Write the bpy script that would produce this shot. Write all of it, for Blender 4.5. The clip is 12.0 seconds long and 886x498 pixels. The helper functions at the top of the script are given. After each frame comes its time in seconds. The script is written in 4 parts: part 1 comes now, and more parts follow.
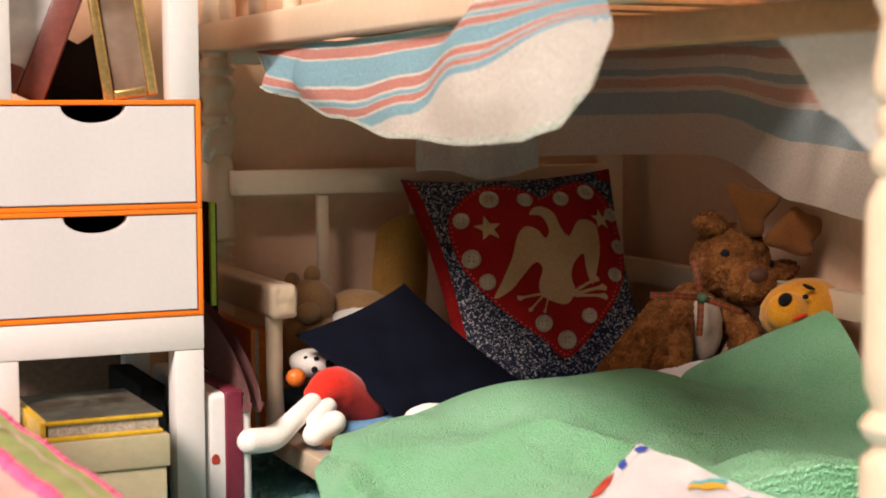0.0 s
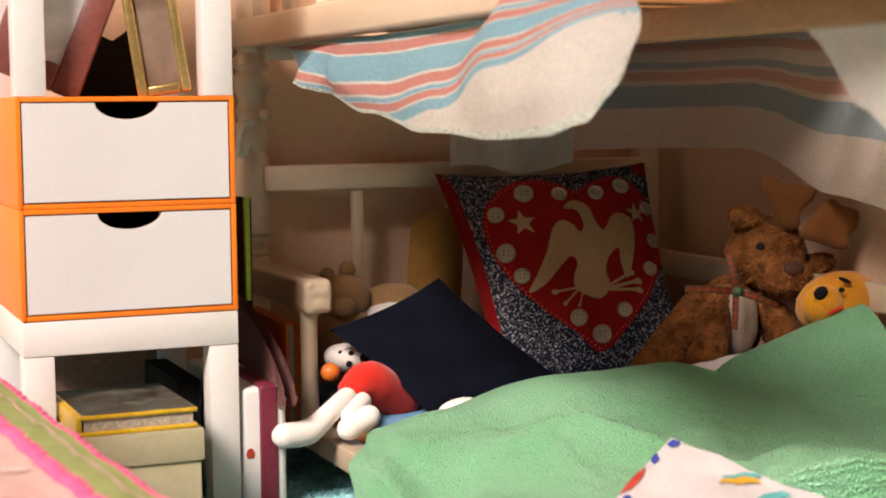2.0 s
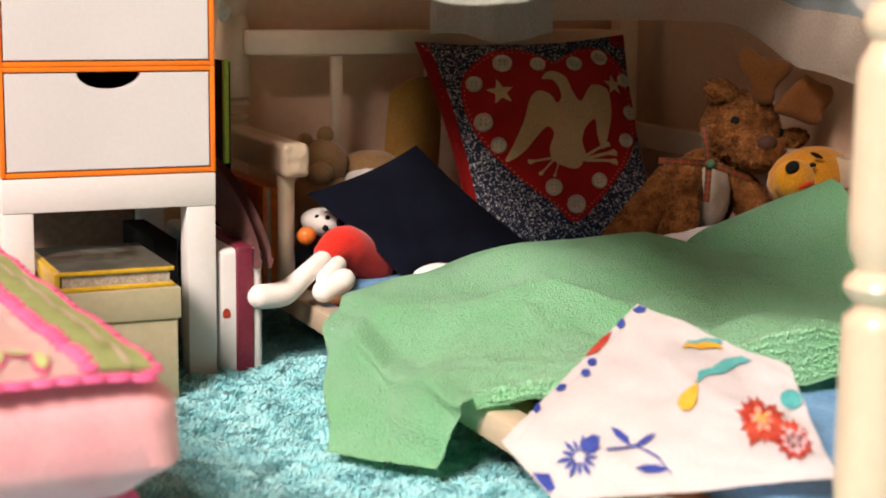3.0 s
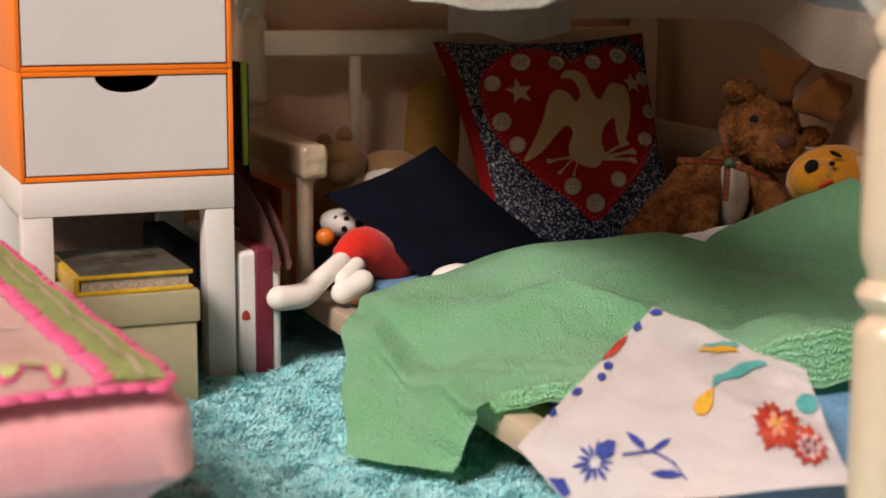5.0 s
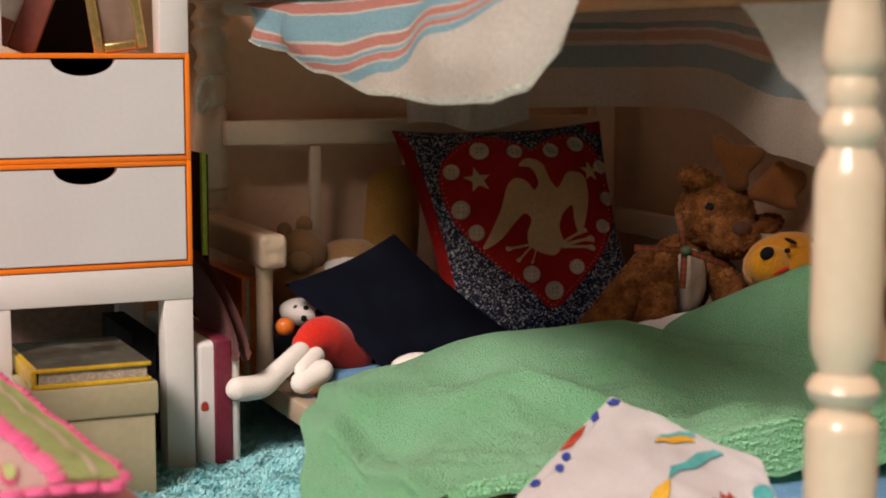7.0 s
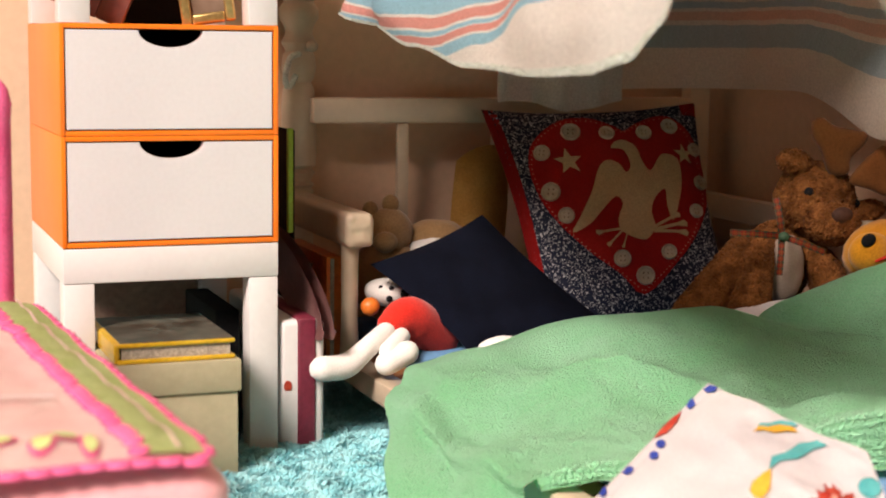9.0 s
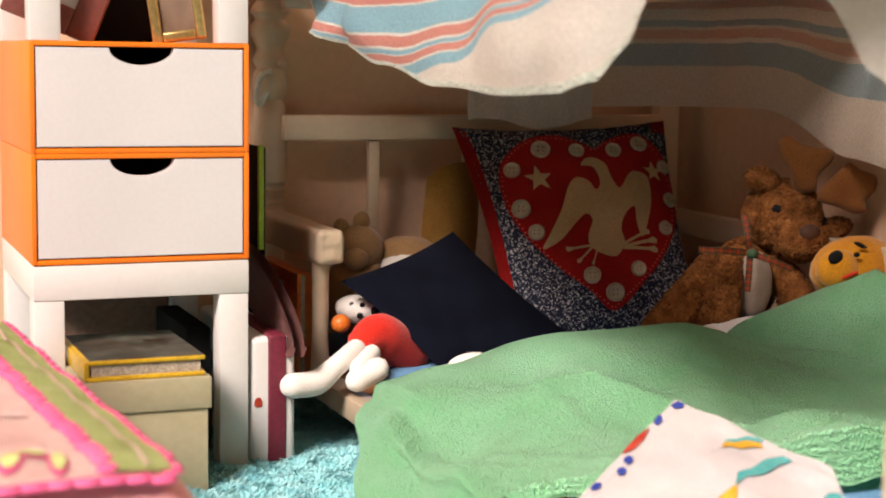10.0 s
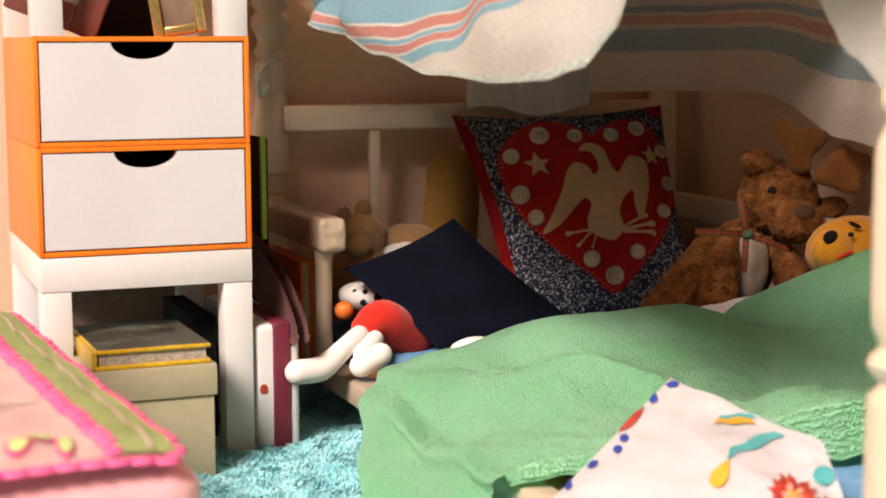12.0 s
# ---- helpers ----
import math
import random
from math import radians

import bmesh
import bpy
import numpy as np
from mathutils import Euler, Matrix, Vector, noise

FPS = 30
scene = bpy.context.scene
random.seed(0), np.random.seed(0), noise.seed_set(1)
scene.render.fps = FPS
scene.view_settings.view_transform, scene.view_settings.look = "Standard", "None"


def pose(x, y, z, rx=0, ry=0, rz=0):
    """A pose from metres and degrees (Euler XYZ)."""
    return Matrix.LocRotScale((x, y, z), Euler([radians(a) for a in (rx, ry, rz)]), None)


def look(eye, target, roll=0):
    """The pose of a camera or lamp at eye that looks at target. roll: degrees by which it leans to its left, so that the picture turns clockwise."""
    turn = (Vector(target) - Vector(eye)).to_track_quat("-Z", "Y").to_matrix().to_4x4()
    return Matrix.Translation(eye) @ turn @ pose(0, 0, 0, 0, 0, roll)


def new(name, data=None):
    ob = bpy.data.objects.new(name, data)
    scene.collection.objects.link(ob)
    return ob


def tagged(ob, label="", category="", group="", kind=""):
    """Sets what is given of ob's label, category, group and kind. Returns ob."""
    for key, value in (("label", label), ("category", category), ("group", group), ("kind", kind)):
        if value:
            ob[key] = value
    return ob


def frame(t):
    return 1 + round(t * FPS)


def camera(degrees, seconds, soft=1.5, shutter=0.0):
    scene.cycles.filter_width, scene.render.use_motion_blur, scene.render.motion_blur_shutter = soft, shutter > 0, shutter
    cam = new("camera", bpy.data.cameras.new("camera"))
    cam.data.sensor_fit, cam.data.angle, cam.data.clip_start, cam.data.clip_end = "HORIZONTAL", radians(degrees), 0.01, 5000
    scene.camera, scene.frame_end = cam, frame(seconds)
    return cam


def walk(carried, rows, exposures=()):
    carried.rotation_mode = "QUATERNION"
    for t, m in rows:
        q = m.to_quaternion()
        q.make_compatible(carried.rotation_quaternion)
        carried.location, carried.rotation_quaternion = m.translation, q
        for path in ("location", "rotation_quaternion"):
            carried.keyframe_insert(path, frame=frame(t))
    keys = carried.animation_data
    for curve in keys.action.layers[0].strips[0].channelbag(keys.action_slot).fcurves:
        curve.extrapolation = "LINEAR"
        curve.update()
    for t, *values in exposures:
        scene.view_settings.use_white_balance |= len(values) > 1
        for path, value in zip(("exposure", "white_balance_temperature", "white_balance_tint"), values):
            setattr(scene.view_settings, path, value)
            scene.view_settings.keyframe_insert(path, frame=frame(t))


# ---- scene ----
cam = camera(31.13, 12.0, soft=1.9)
PATH = [
    (0, (-0.20359, -0.72563, 0.19183), (0.00135, -0.27160, 0.14874), -0.20),
    (0.5, (-0.20302, -0.72576, 0.19309), (0.00248, -0.27177, 0.15226), -0.31),
    (1, (-0.20143, -0.72747, 0.19485), (-0.00063, -0.27165, 0.15127), -0.32),
    (1.5, (-0.20306, -0.72612, 0.19291), (-0.00167, -0.27079, 0.14689), -0.38),
    (2, (-0.20013, -0.72716, 0.19180), (-0.00713, -0.26808, 0.14703), -0.54),
    (2.5, (-0.20042, -0.73068, 0.18923), (-0.00367, -0.27439, 0.13365), 0.84),
    (3, (-0.20049, -0.73698, 0.18925), (-0.00443, -0.28476, 0.10525), 0.73),
    (3.2, (-0.19960, -0.73438, 0.19056), (-0.00072, -0.28477, 0.09947), 0.50),
    (4.8, (-0.19825, -0.73841, 0.19456), (-0.00963, -0.28392, 0.10590), 0.27),
    (5, (-0.19710, -0.73835, 0.19425), (-0.00866, -0.28343, 0.10742), 0.30),
    (5.5, (-0.19784, -0.73914, 0.19521), (-0.01330, -0.28275, 0.10772), -0.41),
    (6, (-0.19707, -0.73920, 0.19645), (-0.00744, -0.28483, 0.10934), 0.32),
    (6.5, (-0.19574, -0.74054, 0.19930), (-0.00323, -0.28490, 0.12627), -0.04),
    (7, (-0.19523, -0.74141, 0.19903), (0.00473, -0.28733, 0.13719), 0.11),
    (7.2, (-0.19430, -0.73519, 0.19719), (0.00648, -0.28089, 0.13978), 0.50),
    (8.8, (-0.19524, -0.72067, 0.19192), (-0.00573, -0.26180, 0.13250), -0.38),
    (9, (-0.19282, -0.72376, 0.19220), (-0.01615, -0.26059, 0.12697), 0.74),
    (9.5, (-0.19062, -0.72591, 0.19264), (-0.00688, -0.26562, 0.12656), 0.60),
    (10, (-0.19222, -0.72714, 0.19309), (-0.00774, -0.26632, 0.13296), 0.84),
    (10.5, (-0.19199, -0.73087, 0.19415), (-0.00480, -0.27083, 0.13648), -0.21),
    (11, (-0.19078, -0.73173, 0.19308), (-0.01183, -0.26945, 0.12772), -0.50),
    (11.5, (-0.19088, -0.73624, 0.19274), (-0.01024, -0.27384, 0.13309), -0.82),
    (12, (-0.19225, -0.74058, 0.19341), (-0.01088, -0.27900, 0.12974), -0.14),
]
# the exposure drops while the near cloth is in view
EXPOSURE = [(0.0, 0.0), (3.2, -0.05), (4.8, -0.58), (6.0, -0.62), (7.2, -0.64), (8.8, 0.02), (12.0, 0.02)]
cam.data.dof.use_dof, cam.data.dof.focus_distance, cam.data.dof.aperture_fstop = True, 0.80, 16.0
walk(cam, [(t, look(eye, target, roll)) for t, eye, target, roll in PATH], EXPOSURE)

# ---- light ----
D = 0.1                      # plan unit: one decimetre


def lamp_area(name, size_x, size_y, power, colour, m):
    data = bpy.data.lights.new(name, "AREA")
    data.shape, data.size, data.size_y, data.energy, data.color = "RECTANGLE", size_x, size_y, power, colour
    data.spread = radians(62)          # narrow beam, to keep bounce off the walls
    ob = new(name, data)
    ob.matrix_world = m
    return ob


world = bpy.data.worlds.new("sky")
scene.world = world
world.use_nodes = True
sky = world.node_tree.nodes.new("ShaderNodeTexSky")
sky.sky_type, sky.sun_disc, sky.sun_elevation, sky.sun_rotation = "NISHITA", False, radians(35), radians(240)
world.node_tree.links.new(sky.outputs[0], world.node_tree.nodes["Background"].inputs[0])
world.node_tree.nodes["Background"].inputs[1].default_value = 0.08
# key lamp added out of view, placed to light drawers and towel
lamp_area("added_key_light", 1.1, 1.1, 38, (1.0, 0.84, 0.75), look((-1.95, -1.70, 2.28), (0.03, -0.12, 0.15)))


# ---- materials ----
def nodes_of(name):
    m = bpy.data.materials.new(name)
    m.use_nodes = True
    return m, m.node_tree.nodes, m.node_tree.links, m.node_tree.nodes["Principled BSDF"]


def noise_node(n, l, co, scale, detail=3.0):
    t = n.new("ShaderNodeTexNoise")
    t.inputs["Scale"].default_value, t.inputs["Detail"].default_value = scale, detail
    l.new(co, t.inputs["Vector"])
    return t


def mix_node(n, l, fac, a, b, mode="MIX"):
    m = n.new("ShaderNodeMix")
    m.data_type, m.blend_type = "RGBA", mode
    for sock, v in ((m.inputs[0], fac), (m.inputs[6], a), (m.inputs[7], b)):
        if hasattr(v, "links"):
            l.new(v, sock)
        else:
            sock.default_value = v if isinstance(v, (int, float)) else (*v, 1)
    return m.outputs[2]


def ramp_node(n, l, fac, stops, mode="LINEAR"):
    r = n.new("ShaderNodeValToRGB")
    r.color_ramp.interpolation = mode
    e = r.color_ramp.elements
    while len(e) < len(stops):
        e.new(0.5)
    for k, (p, c) in enumerate(stops):
        e[k].position, e[k].color = p, (*c, 1)
    l.new(fac, r.inputs[0])
    return r.outputs[0]


def bump_node(n, l, b, height, strength, dist):
    k = n.new("ShaderNodeBump")
    k.inputs["Strength"].default_value, k.inputs["Distance"].default_value = strength, dist
    l.new(height, k.inputs["Height"])
    l.new(k.outputs[0], b.inputs["Normal"])


def surface(name, c1, c2, rough=0.6, big=40, fine=600, bump=0.3, dist=0.0004, metal=0.0, sheen=0.0, coat=0.0, vary=0.25):
    """Two colours mixed by a coarse noise, a fine grain in tone and relief."""
    m, n, l, b = nodes_of(name)
    co = n.new("ShaderNodeTexCoord").outputs["Object"]
    a, f = noise_node(n, l, co, big), noise_node(n, l, co, fine, 2)
    tone = ramp_node(n, l, a.outputs[0], [(0.32, c1), (0.68, c2)])
    grain = ramp_node(n, l, f.outputs[0], [(0.3, (1 - vary,) * 3), (0.7, (1, 1, 1))])
    l.new(mix_node(n, l, 1.0, tone, grain, "MULTIPLY"), b.inputs["Base Color"])
    b.inputs["Roughness"].default_value, b.inputs["Metallic"].default_value = rough, metal
    b.inputs["Sheen Weight"].default_value, b.inputs["Coat Weight"].default_value = sheen, coat
    if rough >= 0.85:
        b.inputs["Specular IOR Level"].default_value = 0.12
    bump_node(n, l, b, f.outputs[0], bump, dist)
    return m


def terry(name, c1, c2, loop=1150):
    m, n, l, b = nodes_of(name)
    co = n.new("ShaderNodeTexCoord").outputs["Object"]
    a = noise_node(n, l, co, 28)
    v = n.new("ShaderNodeTexVoronoi")
    v.inputs["Scale"].default_value = loop
    l.new(co, v.inputs["Vector"])
    tone = ramp_node(n, l, a.outputs[0], [(0.35, c1), (0.65, c2)])
    grain = ramp_node(n, l, v.outputs["Distance"], [(0.0, (1, 1, 1)), (0.7, (0.78, 0.83, 0.78))])
    l.new(mix_node(n, l, 1.0, tone, grain, "MULTIPLY"), b.inputs["Base Color"])
    b.inputs["Roughness"].default_value, b.inputs["Sheen Weight"].default_value = 0.95, 0.25
    b.inputs["Specular IOR Level"].default_value = 0.12
    inv = n.new("ShaderNodeMath")
    inv.operation = "SUBTRACT"
    inv.inputs[0].default_value = 1.0
    l.new(v.outputs["Distance"], inv.inputs[1])
    bump_node(n, l, b, inv.outputs[0], 1.0, 0.0010)
    return m


def let_light_through(m, share):
    """Thin cloth: some of the light comes through it."""
    n, l = m.node_tree.nodes, m.node_tree.links
    b, out = n["Principled BSDF"], n["Material Output"]
    t, x = n.new("ShaderNodeBsdfTranslucent"), n.new("ShaderNodeMixShader")
    src = b.inputs["Base Color"].links[0].from_socket
    l.new(src, t.inputs["Color"])
    x.inputs[0].default_value = share
    l.new(b.outputs[0], x.inputs[1])
    l.new(t.outputs[0], x.inputs[2])
    l.new(x.outputs[0], out.inputs["Surface"])
    return m


def striped(name, stops, weave=900):
    """Woven stripes along the cloth, by the second texture coordinate."""
    m, n, l, b = nodes_of(name)
    uv = n.new("ShaderNodeTexCoord")
    sep = n.new("ShaderNodeSeparateXYZ")
    l.new(uv.outputs["UV"], sep.inputs[0])
    f = noise_node(n, l, uv.outputs["Object"], weave, 2)
    wob = noise_node(n, l, uv.outputs["Object"], 60)
    add = n.new("ShaderNodeMath")
    add.operation = "MULTIPLY_ADD"
    add.inputs[1].default_value = 0.03
    l.new(wob.outputs[0], add.inputs[0])
    l.new(sep.outputs[1], add.inputs[2])
    tone = ramp_node(n, l, add.outputs[0], stops, "CONSTANT")
    grain = ramp_node(n, l, f.outputs[0], [(0.3, (0.8, 0.8, 0.8)), (0.7, (1, 1, 1))])
    l.new(mix_node(n, l, 1.0, tone, grain, "MULTIPLY"), b.inputs["Base Color"])
    b.inputs["Roughness"].default_value, b.inputs["Sheen Weight"].default_value = 0.9, 0.1
    b.inputs["Specular IOR Level"].default_value = 0.12
    bump_node(n, l, b, f.outputs[0], 0.5, 0.0005)
    return m


def calico(name):
    """Dark blue cotton printed with small pale sprigs."""
    m, n, l, b = nodes_of(name)
    uv = n.new("ShaderNodeTexCoord").outputs["UV"]
    warp = noise_node(n, l, uv, 40, 2)
    mixv = n.new("ShaderNodeMix")
    mixv.data_type, mixv.blend_type = "RGBA", "LINEAR_LIGHT"
    mixv.inputs[0].default_value = 0.035
    l.new(uv, mixv.inputs[6])
    l.new(warp.outputs["Color"], mixv.inputs[7])
    v = n.new("ShaderNodeTexVoronoi")
    v.inputs["Scale"].default_value = 72
    l.new(mixv.outputs[2], v.inputs["Vector"])
    f = noise_node(n, l, uv, 120, 2)
    add = n.new("ShaderNodeMath")
    add.operation = "MULTIPLY_ADD"
    add.inputs[1].default_value = 0.35
    l.new(f.outputs[0], add.inputs[0])
    l.new(v.outputs["Distance"], add.inputs[2])
    tone = ramp_node(n, l, add.outputs[0], [(0.46, (0.46, 0.45, 0.46)), (0.56, (0.016, 0.019, 0.036))])
    l.new(tone, b.inputs["Base Color"])
    b.inputs["Roughness"].default_value = 0.9
    b.inputs["Specular IOR Level"].default_value = 0.12
    bump_node(n, l, b, f.outputs[0], 0.3, 0.0004)
    return m


def plaid(name):
    m, n, l, b = nodes_of(name)
    uv = n.new("ShaderNodeTexCoord")
    sep = n.new("ShaderNodeSeparateXYZ")
    l.new(uv.outputs["UV"], sep.inputs[0])
    band = [(0.0, (0.05, 0.10, 0.05)), (0.22, (0.44, 0.03, 0.015)), (0.42, (0.50, 0.28, 0.05)), (0.5, (0.44, 0.03, 0.015)), (0.78, (0.04, 0.09, 0.06))]
    a = ramp_node(n, l, sep.outputs[1], band, "CONSTANT")
    w = n.new("ShaderNodeMath")
    w.operation = "FRACT"
    k = n.new("ShaderNodeMath")
    k.operation = "MULTIPLY"
    k.inputs[1].default_value = 6.0
    l.new(sep.outputs[0], k.inputs[0])
    l.new(k.outputs[0], w.inputs[0])
    c = ramp_node(n, l, w.outputs[0], band, "CONSTANT")
    l.new(mix_node(n, l, 0.45, a, c), b.inputs["Base Color"])
    b.inputs["Roughness"].default_value = 0.7
    return m


CREAM = surface("cream_paint", (0.58, 0.46, 0.335), (0.63, 0.51, 0.375), 0.32, 25, 260, 0.12, 0.0003, coat=0.3, vary=0.06)
WHITE = surface("white_lacquer", (0.66, 0.64, 0.63), (0.70, 0.68, 0.67), 0.4, 12, 300, 0.05, 0.0002, vary=0.04)
DRAWER_WHITE = surface("satin_white_front", (0.60, 0.59, 0.60), (0.64, 0.63, 0.64), 0.35, 14, 500, 0.06, 0.0002, vary=0.04)
ORANGE = surface("orange_plastic", (0.80, 0.175, 0.008), (0.86, 0.205, 0.011), 0.3, 18, 400, 0.05, 0.0002, vary=0.05)
# shade inside the drawers, put into the colour
DARK = surface("hollow_shade", (0.06, 0.022, 0.018), (0.09, 0.035, 0.028), 0.7)
WALL = surface("matt_wall_paint", (0.71, 0.48, 0.325), (0.75, 0.52, 0.36), 0.85, 6, 180, 0.25, 0.0008, vary=0.08)
# dark so that the unseen walls throw back less light
WALL_DARK = surface("bounce_cutting_wall", (0.13, 0.10, 0.08), (0.16, 0.12, 0.095), 0.9, 6, 180, 0.2, 0.0008, vary=0.08)
# unseen ceiling, darkened to cut the light bounced into the bunk
CEIL = surface("bounce_cutting_ceiling", (0.16, 0.11, 0.075), (0.21, 0.15, 0.10), 0.9, 6, 120)
CARPET = surface("turquoise_pile", (0.18, 0.58, 0.65), (0.30, 0.72, 0.78), 0.95, 45, 500, 0.6, 0.002, sheen=0.3)
TUFT = surface("turquoise_yarn", (0.26, 0.69, 0.76), (0.47, 0.84, 0.88), 0.95, 90, 900, 0.2, sheen=0.3)
GREEN = terry("green_terry", (0.38, 0.88, 0.50), (0.46, 0.93, 0.60))
PALE = terry("white_terry", (0.74, 0.74, 0.68), (0.80, 0.80, 0.75), 600)
BLUEC = surface("blue_cotton", (0.12, 0.28, 0.50), (0.18, 0.36, 0.58), 0.9)
NAVY = surface("navy_denim", (0.002, 0.003, 0.009), (0.004, 0.006, 0.016), 0.95, 60, 1300, 0.5, 0.0004, vary=0.5)
RED = surface("red_cotton", (0.34, 0.012, 0.012), (0.42, 0.018, 0.016), 0.9, 60, 1200, 0.4, vary=0.3)
TAN = surface("tan_cotton", (0.56, 0.37, 0.20), (0.62, 0.42, 0.24), 0.9, 50, 1300, 0.5, vary=0.3)
PEARL = surface("pearl_button", (0.40, 0.31, 0.21), (0.52, 0.43, 0.32), 0.3, 200, 500, 0.1, coat=0.4, vary=0.1)
CALICO = calico("sprigged_calico")
FLORAL = surface("white_cotton", (0.83, 0.79, 0.80), (0.88, 0.85, 0.86), 0.9, 35, 1300, 0.4, 0.0004, vary=0.1)
INK_BLUE = surface("blue_print", (0.03, 0.05, 0.28), (0.05, 0.08, 0.36), 0.9)
INK_TEAL = surface("teal_print", (0.05, 0.30, 0.32), (0.12, 0.42, 0.42), 0.9, 120)
INK_GOLD = surface("gold_print", (0.62, 0.33, 0.03), (0.72, 0.42, 0.05), 0.9, 120)
INK_RED = surface("red_print", (0.30, 0.02, 0.015), (0.50, 0.08, 0.045), 0.9, 150)
INK_CORAL = surface("coral_print", (0.62, 0.20, 0.14), (0.70, 0.36, 0.28), 0.9, 200)
INK_PINK = surface("pink_print", (0.65, 0.40, 0.45), (0.70, 0.5, 0.55), 0.9, 120)
INK_BROWN = surface("brown_print", (0.08, 0.03, 0.02), (0.14, 0.06, 0.03), 0.9, 120)
PINK = surface("pink_plush", (0.74, 0.33, 0.36), (0.82, 0.43, 0.45), 0.95, 50, 800, 0.3, 0.0005, sheen=0.5, vary=0.12)
PINK_PALE = surface("pale_pink_quilting", (0.82, 0.58, 0.55), (0.87, 0.70, 0.65), 0.95, 60, 900, 0.3, vary=0.12)
MAGENTA = surface("magenta_trim", (0.68, 0.08, 0.24), (0.78, 0.14, 0.32), 0.8, 80, 900, 0.3)
LIME = surface("leaf_green_cotton", (0.48, 0.57, 0.22), (0.57, 0.65, 0.30), 0.95, 70, 900, 0.3)
GOLD_EDGE = surface("yellow_gilt_cover", (0.70, 0.42, 0.01), (0.80, 0.52, 0.02), 0.35, 60, 400, 0.1, coat=0.3)
COVER = surface("mottled_printed_cover", (0.07, 0.032, 0.015), (0.20, 0.19, 0.15), 0.3, 45, 160, 0.05, coat=0.4, vary=0.6)
PAGES = surface("page_block", (0.45, 0.38, 0.30), (0.60, 0.52, 0.42), 0.9, 300, 900, 0.5, vary=0.4)
BOXCARD = surface("sage_cream_card", (0.42, 0.38, 0.24), (0.48, 0.43, 0.28), 0.75, 30, 300, 0.1, vary=0.08)
MAROON = surface("maroon_cloth", (0.14, 0.012, 0.03), (0.19, 0.02, 0.045), 0.5, 60, 500, 0.2)
POUCH = surface("dusky_rose_leather", (0.24, 0.11, 0.11), (0.32, 0.16, 0.15), 0.5, 40, 500, 0.2)
# brown that holds the shade under the table
SHADE_BROWN = surface("shaded_wall_brown", (0.20, 0.125, 0.095), (0.26, 0.165, 0.125), 0.85, 30, 300)
BLACK = surface("black_card", (0.010, 0.010, 0.011), (0.016, 0.016, 0.018), 0.9)
LIMEEDGE = surface("lime_edge", (0.35, 0.62, 0.05), (0.42, 0.7, 0.08), 0.5)
ORANGE_BOOK = surface("orange_cover", (0.70, 0.12, 0.02), (0.80, 0.25, 0.03), 0.4, 30, 300, 0.1)
FUR = surface("curly_brown_plush", (0.17, 0.055, 0.013), (0.42, 0.165, 0.048), 0.95, 150, 900, 0.6, 0.0008, sheen=0.05, vary=0.45)
SUEDE = surface("tan_velour", (0.15, 0.052, 0.013), (0.20, 0.075, 0.021), 0.95, 60, 900, 0.3, sheen=0.15)
HATFELT = surface("mustard_felt", (0.50, 0.27, 0.07), (0.58, 0.34, 0.10), 0.95, 60, 900, 0.3)
YELLOW = surface("yellow_plush", (0.57, 0.225, 0.010), (0.65, 0.28, 0.015), 0.95, 80, 900, 0.4, sheen=0.3)
PLUSH_WHITE = surface("white_plush", (0.78, 0.74, 0.70), (0.84, 0.80, 0.76), 0.95, 60, 1100, 0.5, 0.0005, sheen=0.3, vary=0.1)
PLUSH_RED = surface("bright_red_plush", (0.60, 0.02, 0.012), (0.70, 0.035, 0.02), 0.9, 60, 1000, 0.4, sheen=0.2)
PLUSH_CREAM = surface("cream_velour", (0.42, 0.33, 0.27), (0.50, 0.40, 0.33), 0.95, 60, 1100, 0.4, vary=0.15)
NOSE = surface("brown_nose_velour", (0.05, 0.018, 0.010), (0.08, 0.03, 0.016), 0.8, 90, 900, 0.3)
PLUSH_TAN = surface("tan_plush", (0.302, 0.173, 0.072), (0.374, 0.230, 0.108), 0.95, 80, 900, 0.5, sheen=0.3)
WOOD = surface("bare_brown_wood", (0.36, 0.15, 0.05), (0.44, 0.19, 0.07), 0.6, 30, 400, 0.2)
BRASS = surface("antique_gold_frame", (0.50, 0.34, 0.12), (0.62, 0.45, 0.18), 0.3, 60, 500, 0.2, metal=0.8)
PHOTO = surface("faded_photograph", (0.70, 0.62, 0.58), (0.84, 0.84, 0.88), 0.25, 25, 90, 0.0)
PHOTO_DARK = surface("brown_glazed_photograph", (0.14, 0.09, 0.06), (0.30, 0.22, 0.17), 0.15, 30, 90, 0.0)
MAPLE = surface("red_brown_frame_wood", (0.16, 0.045, 0.035), (0.21, 0.06, 0.045), 0.35, 40, 300, 0.1, coat=0.3)
RIBBON = plaid("tartan_ribbon")
W_, B_, P_ = (0.86, 0.83, 0.79), (0.42, 0.66, 0.76), (0.78, 0.42, 0.37)
SHEET_FRONT = striped("striped_sheet", [(0, W_), (0.03, P_), (0.10, W_), (0.13, B_), (0.18, W_), (0.20, P_), (0.29, W_), (0.31, B_), (0.54, W_), (0.57, P_), (0.66, W_), (0.68, B_), (0.72, W_), (0.73, P_), (0.79, W_), (0.81, B_), (0.91, W_)])
CW_, CB_, CP_ = (0.86, 0.78, 0.70), (0.50, 0.59, 0.62), (0.80, 0.55, 0.46)
